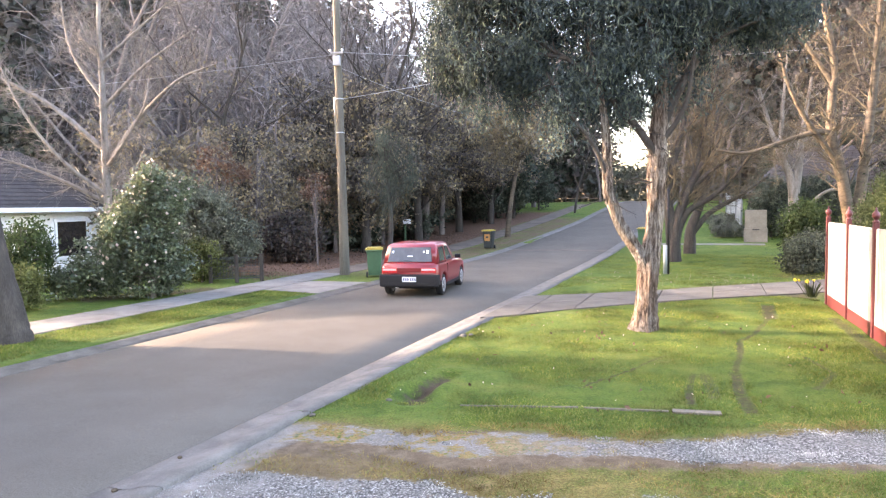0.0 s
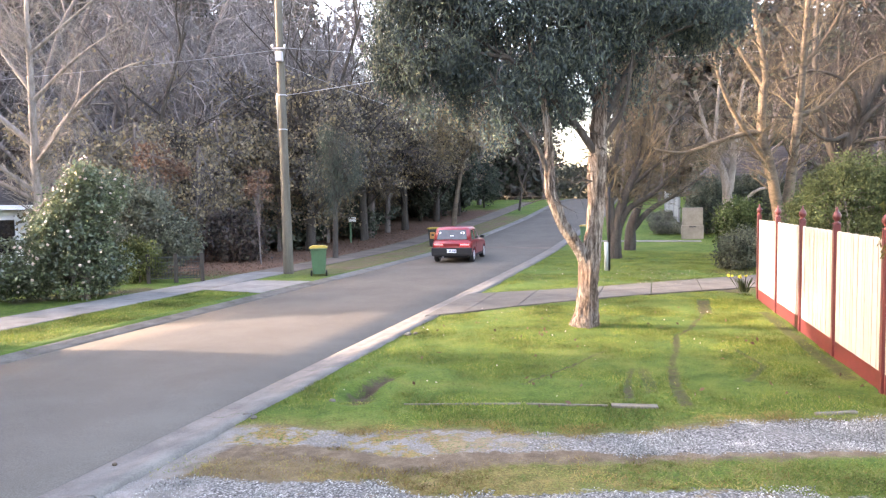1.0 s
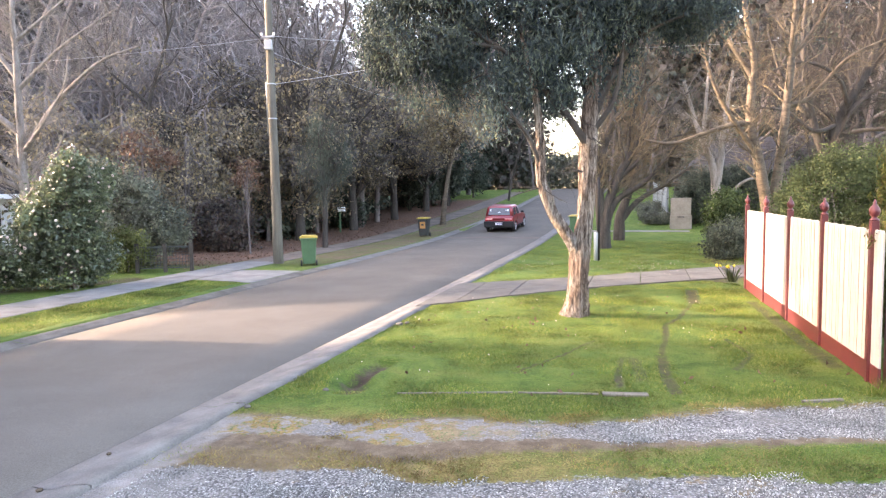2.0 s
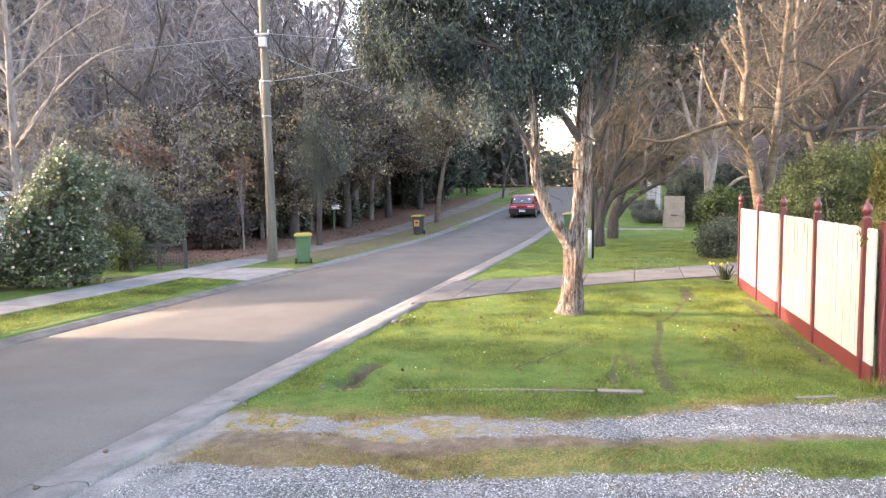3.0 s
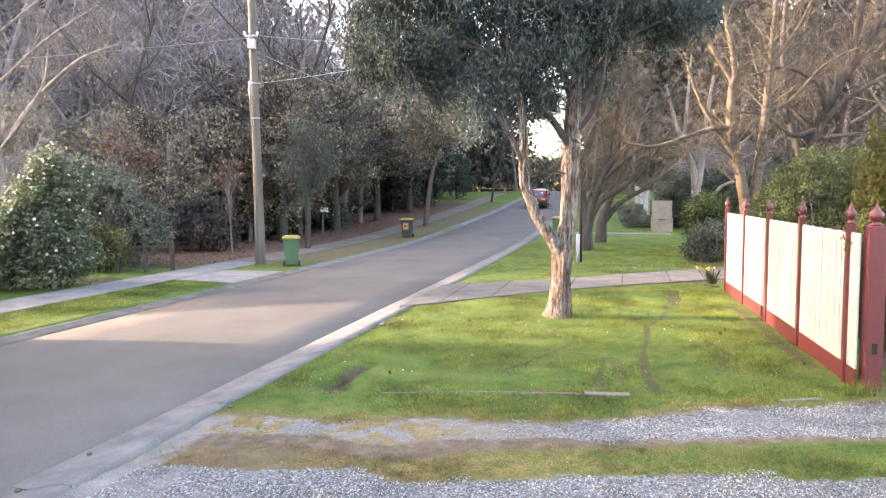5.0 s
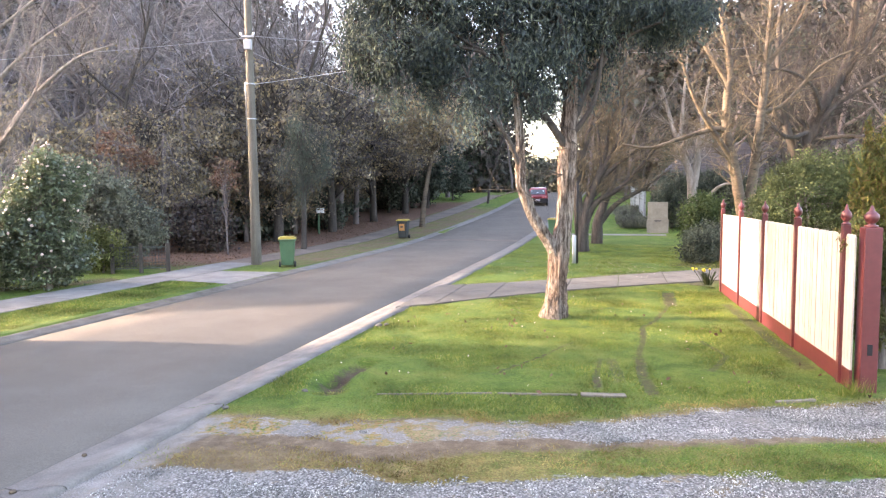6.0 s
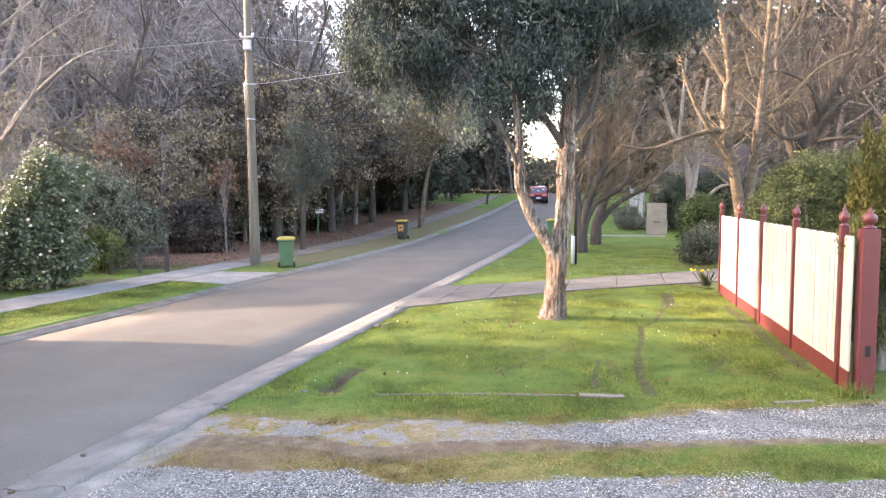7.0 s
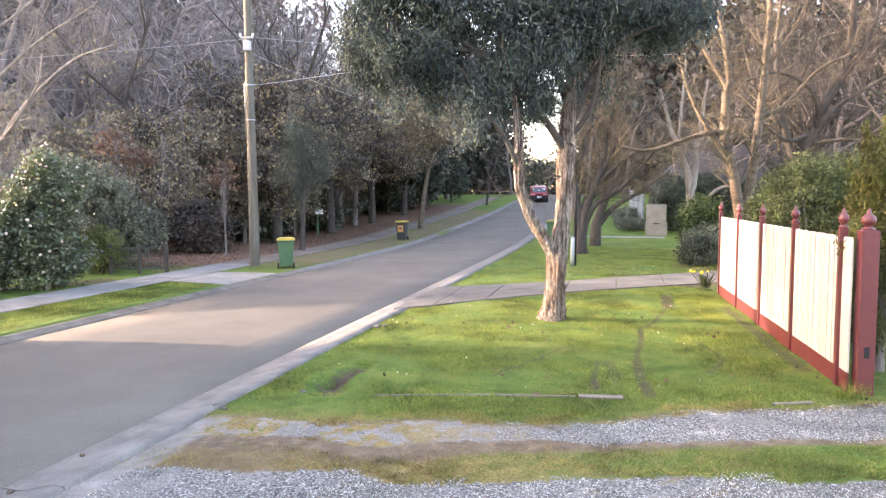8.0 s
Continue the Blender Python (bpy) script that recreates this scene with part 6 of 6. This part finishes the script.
def build_car():
    car = thing("car", at(18.1, -7.75) and Matrix.Translation(at(18.1, -7.75, 0.03)) @ pose(0, 0, 0, 0, 0, ROAD_TURN), "small red three-door hatchback with black bumpers driving away", "car")
    bm = bmesh.new()
    ys = sorted(set([-0.60, -0.585, -0.54, -0.45] + [round(k, 3) for k in np.linspace(-0.33, 0.33, 13)] + [0.45, 0.9, 1.4, 1.8, 1.9] + [round(2.27 + k, 3) for k in np.linspace(-0.33, 0.33, 13)] + [2.75, 2.95, 3.05, 3.1]))
    rings = []
    for y in ys:
        zb = 0.36 if y < -0.3 else 0.24
        for wy in (0.0, 2.27):
            d = abs(y - wy)
            if d < 0.325:
                zb = max(zb, 0.27 + math.sqrt(max(0.325 ** 2 - d * d, 0)))
        w = 0.795 - (0.10 * max(0, (-0.45 - y) / 0.15) ** 2) - 0.16 * max(0, (y - 2.4) / 0.7) ** 2
        top = 0.885 if y < 1.7 else 0.885 - 0.16 * ((y - 1.7) / 1.4) ** 1.2
        if y < -0.56:
            top -= 0.03
        prof = [(0, zb), (w - 0.1, zb), (w - 0.02, zb + 0.02), (w, max(0.42, zb + 0.025)), (w + 0.004, max(0.58, zb + 0.03)), (w - 0.012, max(0.70, zb + 0.035)), (w - 0.035, top - 0.06), (w - 0.09, top - 0.01), (0, top + 0.015)]
        half = [bm.verts.new((x, y, z)) for x, z in prof]
        other = [half[0]] + [bm.verts.new((-x, y, z)) for x, z in prof[1:-1]] + [half[-1]]
        rings.append(half + other[-2:0:-1])
    for a, b in zip(rings, rings[1:]):
        for i in range(len(a)):
            bm.faces.new((a[i], a[(i + 1) % len(a)], b[(i + 1) % len(a)], b[i]))
    bm.faces.new(rings[0])
    bm.faces.new(rings[-1][::-1])
    for f in bm.faces:
        f.smooth = abs(f.normal.y) < 0.9
    body = part("body", bm, M["car_red"], car)

    # cabin: lower outline at the belt, upper outline at the roof
    def cabin(grow_=0.0):
        bm2 = bmesh.new()
        low = [(-0.715, -0.545), (-0.755, -0.40), (-0.755, 1.2), (-0.68, 1.78), (0.68, 1.78), (0.755, 1.2), (0.755, -0.40), (0.715, -0.545)]
        mid = [(-0.63, -0.33), (-0.67, -0.24), (-0.67, 0.85), (-0.61, 1.12), (0.61, 1.12), (0.67, 0.85), (0.67, -0.24), (0.63, -0.33)]
        top = [(-0.55, -0.22), (-0.585, -0.13), (-0.585, 0.75), (-0.52, 0.98), (0.52, 0.98), (0.585, 0.75), (0.585, -0.13), (0.55, -0.22)]
        lev = [[bm2.verts.new((x, y, z)) for x, y in ring] for ring, z in ((low, 0.85), (mid, 1.315), (top, 1.38))]
        for a, b in zip(lev, lev[1:]):
            for i in range(8):
                bm2.faces.new((a[i], a[(i + 1) % 8], b[(i + 1) % 8], b[i]))
        bm2.faces.new(lev[-1])
        bm2.faces.new(lev[0][::-1])
        return bm2
    cab = cabin()
    bmesh.ops.bevel(cab, geom=[e for e in cab.edges if min(v.co.z for v in e.verts) > 1.2 or abs(e.verts[0].co.z - e.verts[1].co.z) > 0.3], offset=0.02, segments=2, affect="EDGES")
    for f in cab.faces:
        f.smooth = True
    part("roof", cab, M["car_red"], body)

    def pane(a, b, c, d, inset, out):
        """A glass panel on the quad a b c d (lower left, lower right, upper right, upper left), set in by shares of its size and proud by out."""
        a, b, c, d = map(Vector, (a, b, c, d))
        n = (b - a).cross(d - a).normalized()

        def q(u, v):
            return (a * (1 - u) + b * u) * (1 - v) + (d * (1 - u) + c * u) * v
        l, r, lo, hi = inset
        ring = [q(l, lo), q(1 - r, lo), q(1 - r, hi), q(l, hi)]
        bm3 = bmesh.new()
        f0 = [bm3.verts.new(p + n * 0.002) for p in ring]
        mid_ = sum(ring, Vector()) / 4
        f1 = [bm3.verts.new(p + (mid_ - p) * 0.03 + n * out) for p in ring]
        for i in range(4):
            bm3.faces.new((f0[i], f0[(i + 1) % 4], f1[(i + 1) % 4], f1[i]))
        bm3.faces.new(f1)
        return bm3
    rear = part("rear_window", pane((-0.715, -0.545, 0.85), (0.715, -0.545, 0.85), (0.63, -0.33, 1.315), (-0.63, -0.33, 1.315), (0.075, 0.075, 0.12, 0.92), 0.012), M["tinted"], body)
    for x, y, wx, h in ((-0.47, -0.40, 0.05, 0.07), (0.36, -0.40, 0.04, 0.06), (0.46, -0.40, 0.07, 0.09), (0.0, -0.45, 0.14, 0.03)):
        zz = 0.85 + (y + 0.545) / 0.215 * 0.465
        part("sticker", box((wx, 0.008, h), bevel=0.002), M["plate"], rear, m=pose(x, y - 0.016, zz, -24.8, 0, 0))
    part("wiper", box((0.42, 0.012, 0.018), (0.0, 0, 0)), M["black_plastic"], rear, m=pose(0.05, -0.515, 0.93, -28, 4, 0))
    for sx in (-1, 1):
        quad = [(sx * 0.755, -0.40, 0.85), (sx * 0.755, 1.2, 0.85), (sx * 0.67, 0.85, 1.315), (sx * 0.67, -0.24, 1.315)]
        if sx < 0:
            quad = [quad[1], quad[0], quad[3], quad[2]]
        part("side_window", pane(*quad, (0.07, 0.05, 0.10, 0.90) if sx > 0 else (0.05, 0.07, 0.10, 0.90), 0.008), M["tinted"], body)
        part("door_pillar", box((0.012, 0.07, 0.46), bevel=0.004), M["car_red"], body, m=pose(sx * 0.726, 0.33, 1.08, 0, -sx * 10.4, 0))
        part("mirror", box((0.16, 0.09, 0.11), (sx * 0.86, 1.42, 0.93), 0.02), M["black_plastic"], body)
        part("door_line", box((0.008, 0.012, 0.42), (sx * 0.797, 0.42, 0.60)), M["black_plastic"], body)
        part("sill", box((0.03, 1.5, 0.09), (sx * 0.775, 1.13, 0.255), 0.01), M["black_plastic"], body)
        lamp = part("tail_light", box((0.40, 0.05, 0.13), (sx * 0.52, -0.588, 0.70), 0.012), M["lens_red"], body, "red tail light with clear strip")
        part("clear_strip", box((0.36, 0.012, 0.05), (sx * 0.52, -0.616, 0.715), 0.004), M["lens_white"], lamp)
    part("windscreen", pane((0.66, 1.78, 0.85), (-0.66, 1.78, 0.85), (-0.585, 1.12, 1.315), (0.585, 1.12, 1.315), (0.06, 0.06, 0.1, 0.93), 0.01), M["tinted"], body)
    part("light_panel", box((0.64, 0.03, 0.11), (0, -0.595, 0.70), 0.006), M["lens_dark"], body)
    bump = bmesh.new()
    box((1.57, 0.13, 0.33), (0, -0.60, 0.43), 0.04, bm=bump)
    for sx in (-1, 1):
        box((0.06, 0.30, 0.28), (sx * 0.765, -0.50, 0.45), 0.02, bm=bump)
    b = part("rear_bumper", bump, M["black_plastic"], car, "black plastic rear bumper")
    part("bumper_insert", box((1.40, 0.02, 0.03), (0, -0.667, 0.36), 0.004), M["tyre"], b)
    part("front_bumper", box((1.36, 0.12, 0.28), (0, 3.06, 0.42), 0.04), M["black_plastic"], car)
    plate = part("number_plate", box((0.37, 0.015, 0.13), (0.02, -0.672, 0.47), 0.003), M["plate"], car, "white number plate")
    for i in range(6):
        part("plate_bar", box((0.03, 0.006, 0.07), (0.02 - 0.14 + i * 0.056 + (0.02 if i > 2 else 0), -0.682, 0.47)), M["plate_bar"], plate)
    part("exhaust", lathe([(0.028, 0), (0.03, 0.2)], 10, m=pose(-0.35, -0.66, 0.24, -90, 0, 0)), M["steel"], car)
    part("underside", box((1.2, 3.3, 0.08), (0, 1.25, 0.24), 0.02), M["black_plastic"], car)
    tyre = as_mesh("tyre", lathe([(0.18, -0.085), (0.255, -0.088), (0.274, -0.07), (0.277, 0.0), (0.274, 0.07), (0.255, 0.088), (0.18, 0.085)], 28, m=pose(0, 0, 0, 0, 90, 0)))
    cover = bmesh.new()
    lathe([(0.02, -0.09), (0.19, -0.085), (0.195, 0.085), (0.17, 0.095), (0.08, 0.075), (0.03, 0.085)], 24, bm=cover, m=pose(0, 0, 0, 0, 90, 0))
    for k in range(6):
        box((0.02, 0.14, 0.035), (0.088, 0.1, 0), 0.006, bm=cover, m=pose(0, 0, 0, 60 * k, 0, 0))
    rim = as_mesh("rim", cover)
    wheels = []
    for x, y in ((-0.70, 0.0), (0.70, 0.0), (-0.70, 2.27), (0.70, 2.27)):
        wheel = part("wheel", lathe([(0.05, -0.06), (0.05, 0.06)], 10, m=pose(0, 0, 0, 0, 90, 0)), M["steel"], car)
        part("tyre", tyre, M["tyre"], wheel)
        part("rim", rim, M["alloy"], wheel, "silver wheel cover", m=pose(0, 0, 0, 0, 0, 180 if x < 0 else 0))
        wheels.append((wheel, x, y))
    return car, wheels


CAR, WHEELS = build_car()
CAR.scale = (1.06, 1.06, 1.06)

# ---- small things on the ground ----


def blades(name, xs, ys, high, wide, material, label, r, lean=0.022):
    ss, cc = xs * UX + ys * UY, xs * UY - ys * UX
    zs = rise(ss) + profile(ss, cc) - 0.005
    k = len(xs)
    tilt = r.normal(size=(k, 2)) * lean
    a = r.uniform(0, np.pi, k)
    base = np.stack([xs, ys, zs], 1)
    side = np.stack([np.cos(a) * wide, np.sin(a) * wide, 0 * a], 1)
    tip = base + np.stack([tilt[:, 0], tilt[:, 1], high], 1)
    v = np.stack([base - side, base + side, tip], 1).reshape(-1, 3)
    solid(name, quick_mesh(name, v, np.arange(k * 3).reshape(k, 3)), material, label, "grass", kind="stuff")


def build_grass():
    r = np.random.default_rng(91)
    n = 300000
    x, y = r.uniform(-4.0, 7.0, n), 7.2 + 11.6 * r.random(n) ** 1.25
    s, c = x * UX + y * UY, x * UY - y * UX
    fence_x = FENCE_B.x + (y - FENCE_B.y) * (FENCE_A.x - FENCE_B.x) / (FENCE_A.y - FENCE_B.y)
    tuft = np.sin(x * 3.1 + 1.3 * np.sin(y * 2.3)) * np.sin(y * 3.7 + 1.1 * np.sin(x * 1.9))
    rim = edge_at(x, LAWN_EDGE) + 0.08 * np.sin(x * 5.3 + 1) + 0.06 * np.sin(x * 13.0)
    far = np.interp(c, [-4.6, -3.9, -2.9, -1.2, 0.1, 1.4, 3.0], [14.4, 15.05, 16.18, 17.86, 18.85, 19.8, 20.9]) - 0.06
    ok = (c > -4.38 + 0.05 * np.sin(s * 4.1)) & (x < fence_x - 0.03) & (y > rim) & (s < far)
    ok &= (y > rim + 0.3) | (r.random(n) < 0.25 + 0.3 * tuft + (y - rim) * 1.6)
    for (ax, ay), (bx, by), wide, bare in MARKS:
        ln = math.hypot(bx - ax, by - ay)
        u = ((x - ax) * (bx - ax) + (y - ay) * (by - ay)) / ln
        d = np.abs((x - ax) * (by - ay) - (y - ay) * (bx - ax)) / ln
        ok &= ~((u > -0.05) & (u < ln + 0.05) & (d < wide * (1.8 if bare == 1.0 else 0.9)) & (r.random(n) < min(0.98, bare + 0.25)))
    # far verge
    sv, cv = r.uniform(2, 17.6, 40000), r.uniform(-12.66, -10.9, 40000)
    # across the concrete drive
    sd, cd = r.uniform(18.2, 34, 70000), r.uniform(-4.3, 4.0, 70000)
    okd = sd > np.interp(cd, [-4.6, -3.9, -2.9, -1.2, 0.1, 1.4, 3.0, 6.0], [18.1, 18.5, 19.1, 20.3, 21.4, 22.5, 23.8, 26.3]) + 0.12
    xs = np.concatenate([x[ok], sv * UX + cv * UY, (sd * UX + cd * UY)[okd]])
    ys = np.concatenate([y[ok], sv * UY - cv * UX, (sd * UY - cd * UX)[okd]])
    ss, cc = xs * UX + ys * UY, xs * UY - ys * UX
    k = len(xs)
    wild = np.sin(xs * 2.3 + ys) * np.sin(ys * 1.7 - xs * 0.8)
    high = r.uniform(0.012, 0.036, k) * (1 + 0.45 * wild) * np.where(cc < -10, 1.3, 1.0)
    wide = np.where(cc < -10, 0.008, 0.0045) * np.where(ss > 18, 1.6, 1.0) * np.where(ss > 12, 1.25, 1.0)
    blades("grass_blades", xs, ys, high, wide, M["grass"], "short green lawn grass blades", r)
    # greener strip along the middle of the drive, and dry grass round it
    xm, ym = r.uniform(-3, 6.5, 60000), r.uniform(5.8, 7.0, 60000)
    inside = (ym > edge_at(xm, STRIP_EDGE) + 0.04 * np.sin(xm * 9)) & (ym < edge_at(xm, BARE_EDGE) - 0.06)
    lush = inside & (r.random(60000) < np.clip((xm - 0.6) / 4.5, 0.05, 0.75))
    blades("grass_blades", xm[lush], ym[lush], r.uniform(0.012, 0.04, lush.sum()), 0.0045, M["grass"], "rough grass growing between the wheel tracks", r, 0.03)
    xd, yd = r.uniform(-3.2, 6.5, 70000), r.uniform(5.6, 8.3, 70000)
    heap = np.array([noise.noise((a * 1.9, b * 2.6, 3.0)) for a, b in zip(xd, yd)])
    rim = edge_at(xd, LAWN_EDGE)
    inside = ((yd > edge_at(xd, STRIP_EDGE)) & (yd < edge_at(xd, BARE_EDGE) + 0.1) & (r.random(70000) < np.clip((3.6 - xd) / 4, 0.12, 0.9)) & (heap > -0.2)) | ((yd > rim - 0.12) & (yd < rim + 0.35) & (heap > 0.0)) | ((yd > 6.9) & (yd < rim) & (xd < 1.3) & (heap > 0.18))
    inside &= (xd * UY - yd * UX) > -3.95
    blades("dry_grass", xd[inside], yd[inside], r.uniform(0.012, 0.042, inside.sum()), 0.0045, M["straw"], "dry yellowed grass on the worn drive", r, 0.04)
    # tall tuft at the foot of the gate post
    a, d = r.uniform(0, 6.28, 170), r.random(170) ** 0.7 * 0.22
    blades("grass_tuft", 5.02 + np.cos(a) * d, 8.4 + np.sin(a) * d * 0.6, r.uniform(0.05, 0.25, 170), 0.005, M["grass"], "unmown grass tuft at the foot of the gate post", r, 0.09)


def build_gravel():
    r = np.random.default_rng(92)
    n = 90000
    x = r.uniform(-3.2, 6.5, n)
    upper = r.random(n) < 0.45
    wav = 0.06 * np.sin(x * 2.7) + 0.04 * np.sin(x * 7.1) + r.normal(size=n) * 0.035
    y = np.where(upper, edge_at(x, UPPER_EDGE) + r.random(n) * (edge_at(x, LAWN_EDGE) - edge_at(x, UPPER_EDGE)) + wav, edge_at(x, STRIP_EDGE) - r.random(n) * 1.5 + wav)
    c = x * UY - y * UX
    patch = np.array([noise.noise((a * 1.3, b * 1.9, 7.0)) for a, b in zip(x, y)])
    keep = (c > -4.1) & np.where(upper, patch + 0.16 * (x - 1.2) > 0.0, patch > -0.12)
    x, y = x[keep], y[keep]
    k = len(x)
    ss, cc = x * UX + y * UY, x * UY - y * UX
    z = rise(ss) + profile(ss, cc)
    size = r.uniform(0.004, 0.0105, k)[:, None]
    o = np.array([(1, 0, 0), (-0.5, 0.87, 0), (-0.5, -0.87, 0), (0.1, 0.1, 0.9), (0, 0, -0.6)], float)
    v = np.stack([x, y, z + 0.004], 1)[:, None] + (o[None] + r.normal(size=(k, 5, 3)) * 0.25) * size[..., None]
    f = np.array([(0, 1, 3), (1, 2, 3), (2, 0, 3), (1, 0, 4), (2, 1, 4), (0, 2, 4)])
    faces = (np.arange(k)[:, None, None] * 5 + f[None]).reshape(-1, 3)
    solid("gravel", quick_mesh("gravel", v.reshape(-1, 3), faces), M["stone"], "crushed grey gravel in the wheel tracks", "gravel", kind="stuff")


def build_litter():
    r = np.random.default_rng(93)
    # fallen leaves on the far ground and the lawn
    s, c = r.uniform(20, 46, 9000), r.uniform(-30, -14.3, 9000)
    p = np.stack([s * UX + c * UY, s * UY - c * UX, rise(s) + 0.075], 1)
    q = np.stack([r.uniform(-1, 5, 60), r.uniform(8, 16, 60), np.full(60, 0.15)], 1)
    q = q[(q[:, 0] * UY - q[:, 1] * UX) > -4.2]
    solid("leaf_litter", leaf_mesh("leaf_litter", np.concatenate([p, q]), r, 0.075, 0.045, 0.0), M["leaf_russet"], "fallen brown leaves on the ground", "leaves", kind="stuff")
    daisies = np.stack([r.uniform(-2.0, 5.0, 60), r.uniform(8.5, 16, 60), np.full(60, 0.155)], 1)
    s2, c2 = r.uniform(20.3, 24.5, 160), r.uniform(-3.8, 1.5, 160)
    daisies = np.concatenate([daisies[(daisies[:, 0] * UY - daisies[:, 1] * UX) > -4.2], np.stack([s2 * UX + c2 * UY, s2 * UY - c2 * UX, 0.17 + 0 * s2], 1)])
    solid("daisies", leaf_mesh("daisies", daisies, r, 0.026, 0.026, 0.0), M["petal"], "tiny white daisies scattered in the lawn", "flowers", kind="stuff")
    for x, y, k in ((-2.62, 8.0, 0.055), (-2.5, 7.93, 0.04), (-1.72, 8.62, 0.04), (-1.25, 13.0, 0.07), (-1.12, 13.1, 0.05), (-3.45, 6.6, 0.022), (-3.62, 5.75, 0.03)):
        bm = bmesh.new()
        bmesh.ops.create_icosphere(bm, subdivisions=2, radius=k)
        for v in bm.verts:
            v.co *= 1 + 0.35 * noise.noise(v.co * 14 + Vector((x, y, 0)))
            v.co.z *= 0.6
        s_, c_ = sc(x, y)
        solid("clod", bm, M["clod"] if k < 0.038 else M["old_concrete"], "loose lump of earth and stone by the kerb", "stone", "loose stones", m=pose(x, y, float(rise(s_) + profile(s_, c_)) + (0.16 if c_ < -4.55 else 0.015)))


build_grass()
build_gravel()
build_litter()

# ---- what moves ----
RUN = [(0.0, 18.1, -7.75), (0.5, 22.75, -7.82), (1.0, 28.2, -7.88), (1.5, 34.3, -8.0), (2.0, 39.0, -7.6), (2.4, 41.9, -7.3), (2.8, 44.4, -7.08), (3.1, 46.0, -7.02), (3.5, 47.7, -6.85), (3.8, 49.5, -6.8), (4.2, 51.4, -6.7),
       (4.7, 53.7, -6.63), (5.2, 55.7, -6.6), (5.8, 57.9, -6.6), (6.5, 60.5, -6.75), (7.0, 62.1, -6.9), (7.5, 63.6, -7.02), (8.0, 65.0, -7.15)]


def motions():
    ts, ss, cs = (np.array(k) for k in zip(*RUN))
    slope_s, slope_c = np.gradient(ss, ts), np.gradient(cs, ts)

    def run(t):
        i = int(np.clip(np.searchsorted(ts, t) - 1, 0, len(ts) - 2))
        h = ts[i + 1] - ts[i]
        u = (t - ts[i]) / h
        a, b, c, d = 2 * u ** 3 - 3 * u * u + 1, u ** 3 - 2 * u * u + u, -2 * u ** 3 + 3 * u * u, u ** 3 - u * u
        return a * ss[i] + b * h * slope_s[i] + c * ss[i + 1] + d * h * slope_s[i + 1], a * cs[i] + b * h * slope_c[i] + c * cs[i + 1] + d * h * slope_c[i + 1]
    rows, turns = [], []
    for k in range(0, 241):
        t = k / 30
        s, c = run(t)
        s2, c2 = run(min(t + 0.15, 8.0))
        s1, c1 = run(max(t - 0.15, 0.0))
        p = at(s, c, 0.034)
        yaw = -math.atan2(c2 - c1, s2 - s1) * 0.8
        tilt = math.atan((float(rise(s + 2.27)) - float(rise(s))) / 2.27)
        if k % 3 == 0:
            rows.append((t, Matrix.Translation(p) @ pose(0, 0, 0, 0, 0, ROAD_TURN + math.degrees(yaw) + 3.0 + 4.5 * max(0.0, 1 - t / 0.7)) @ pose(0, 0, 0, math.degrees(tilt))))
        turns.append((t, -math.degrees((s - 18.1) / (0.277 * 1.06))))
    walk(CAR, rows)
    for wheel, x, y in WHEELS:
        walk(wheel, [(t, pose(x, y, 0.277, a)) for t, a in turns])


motions()
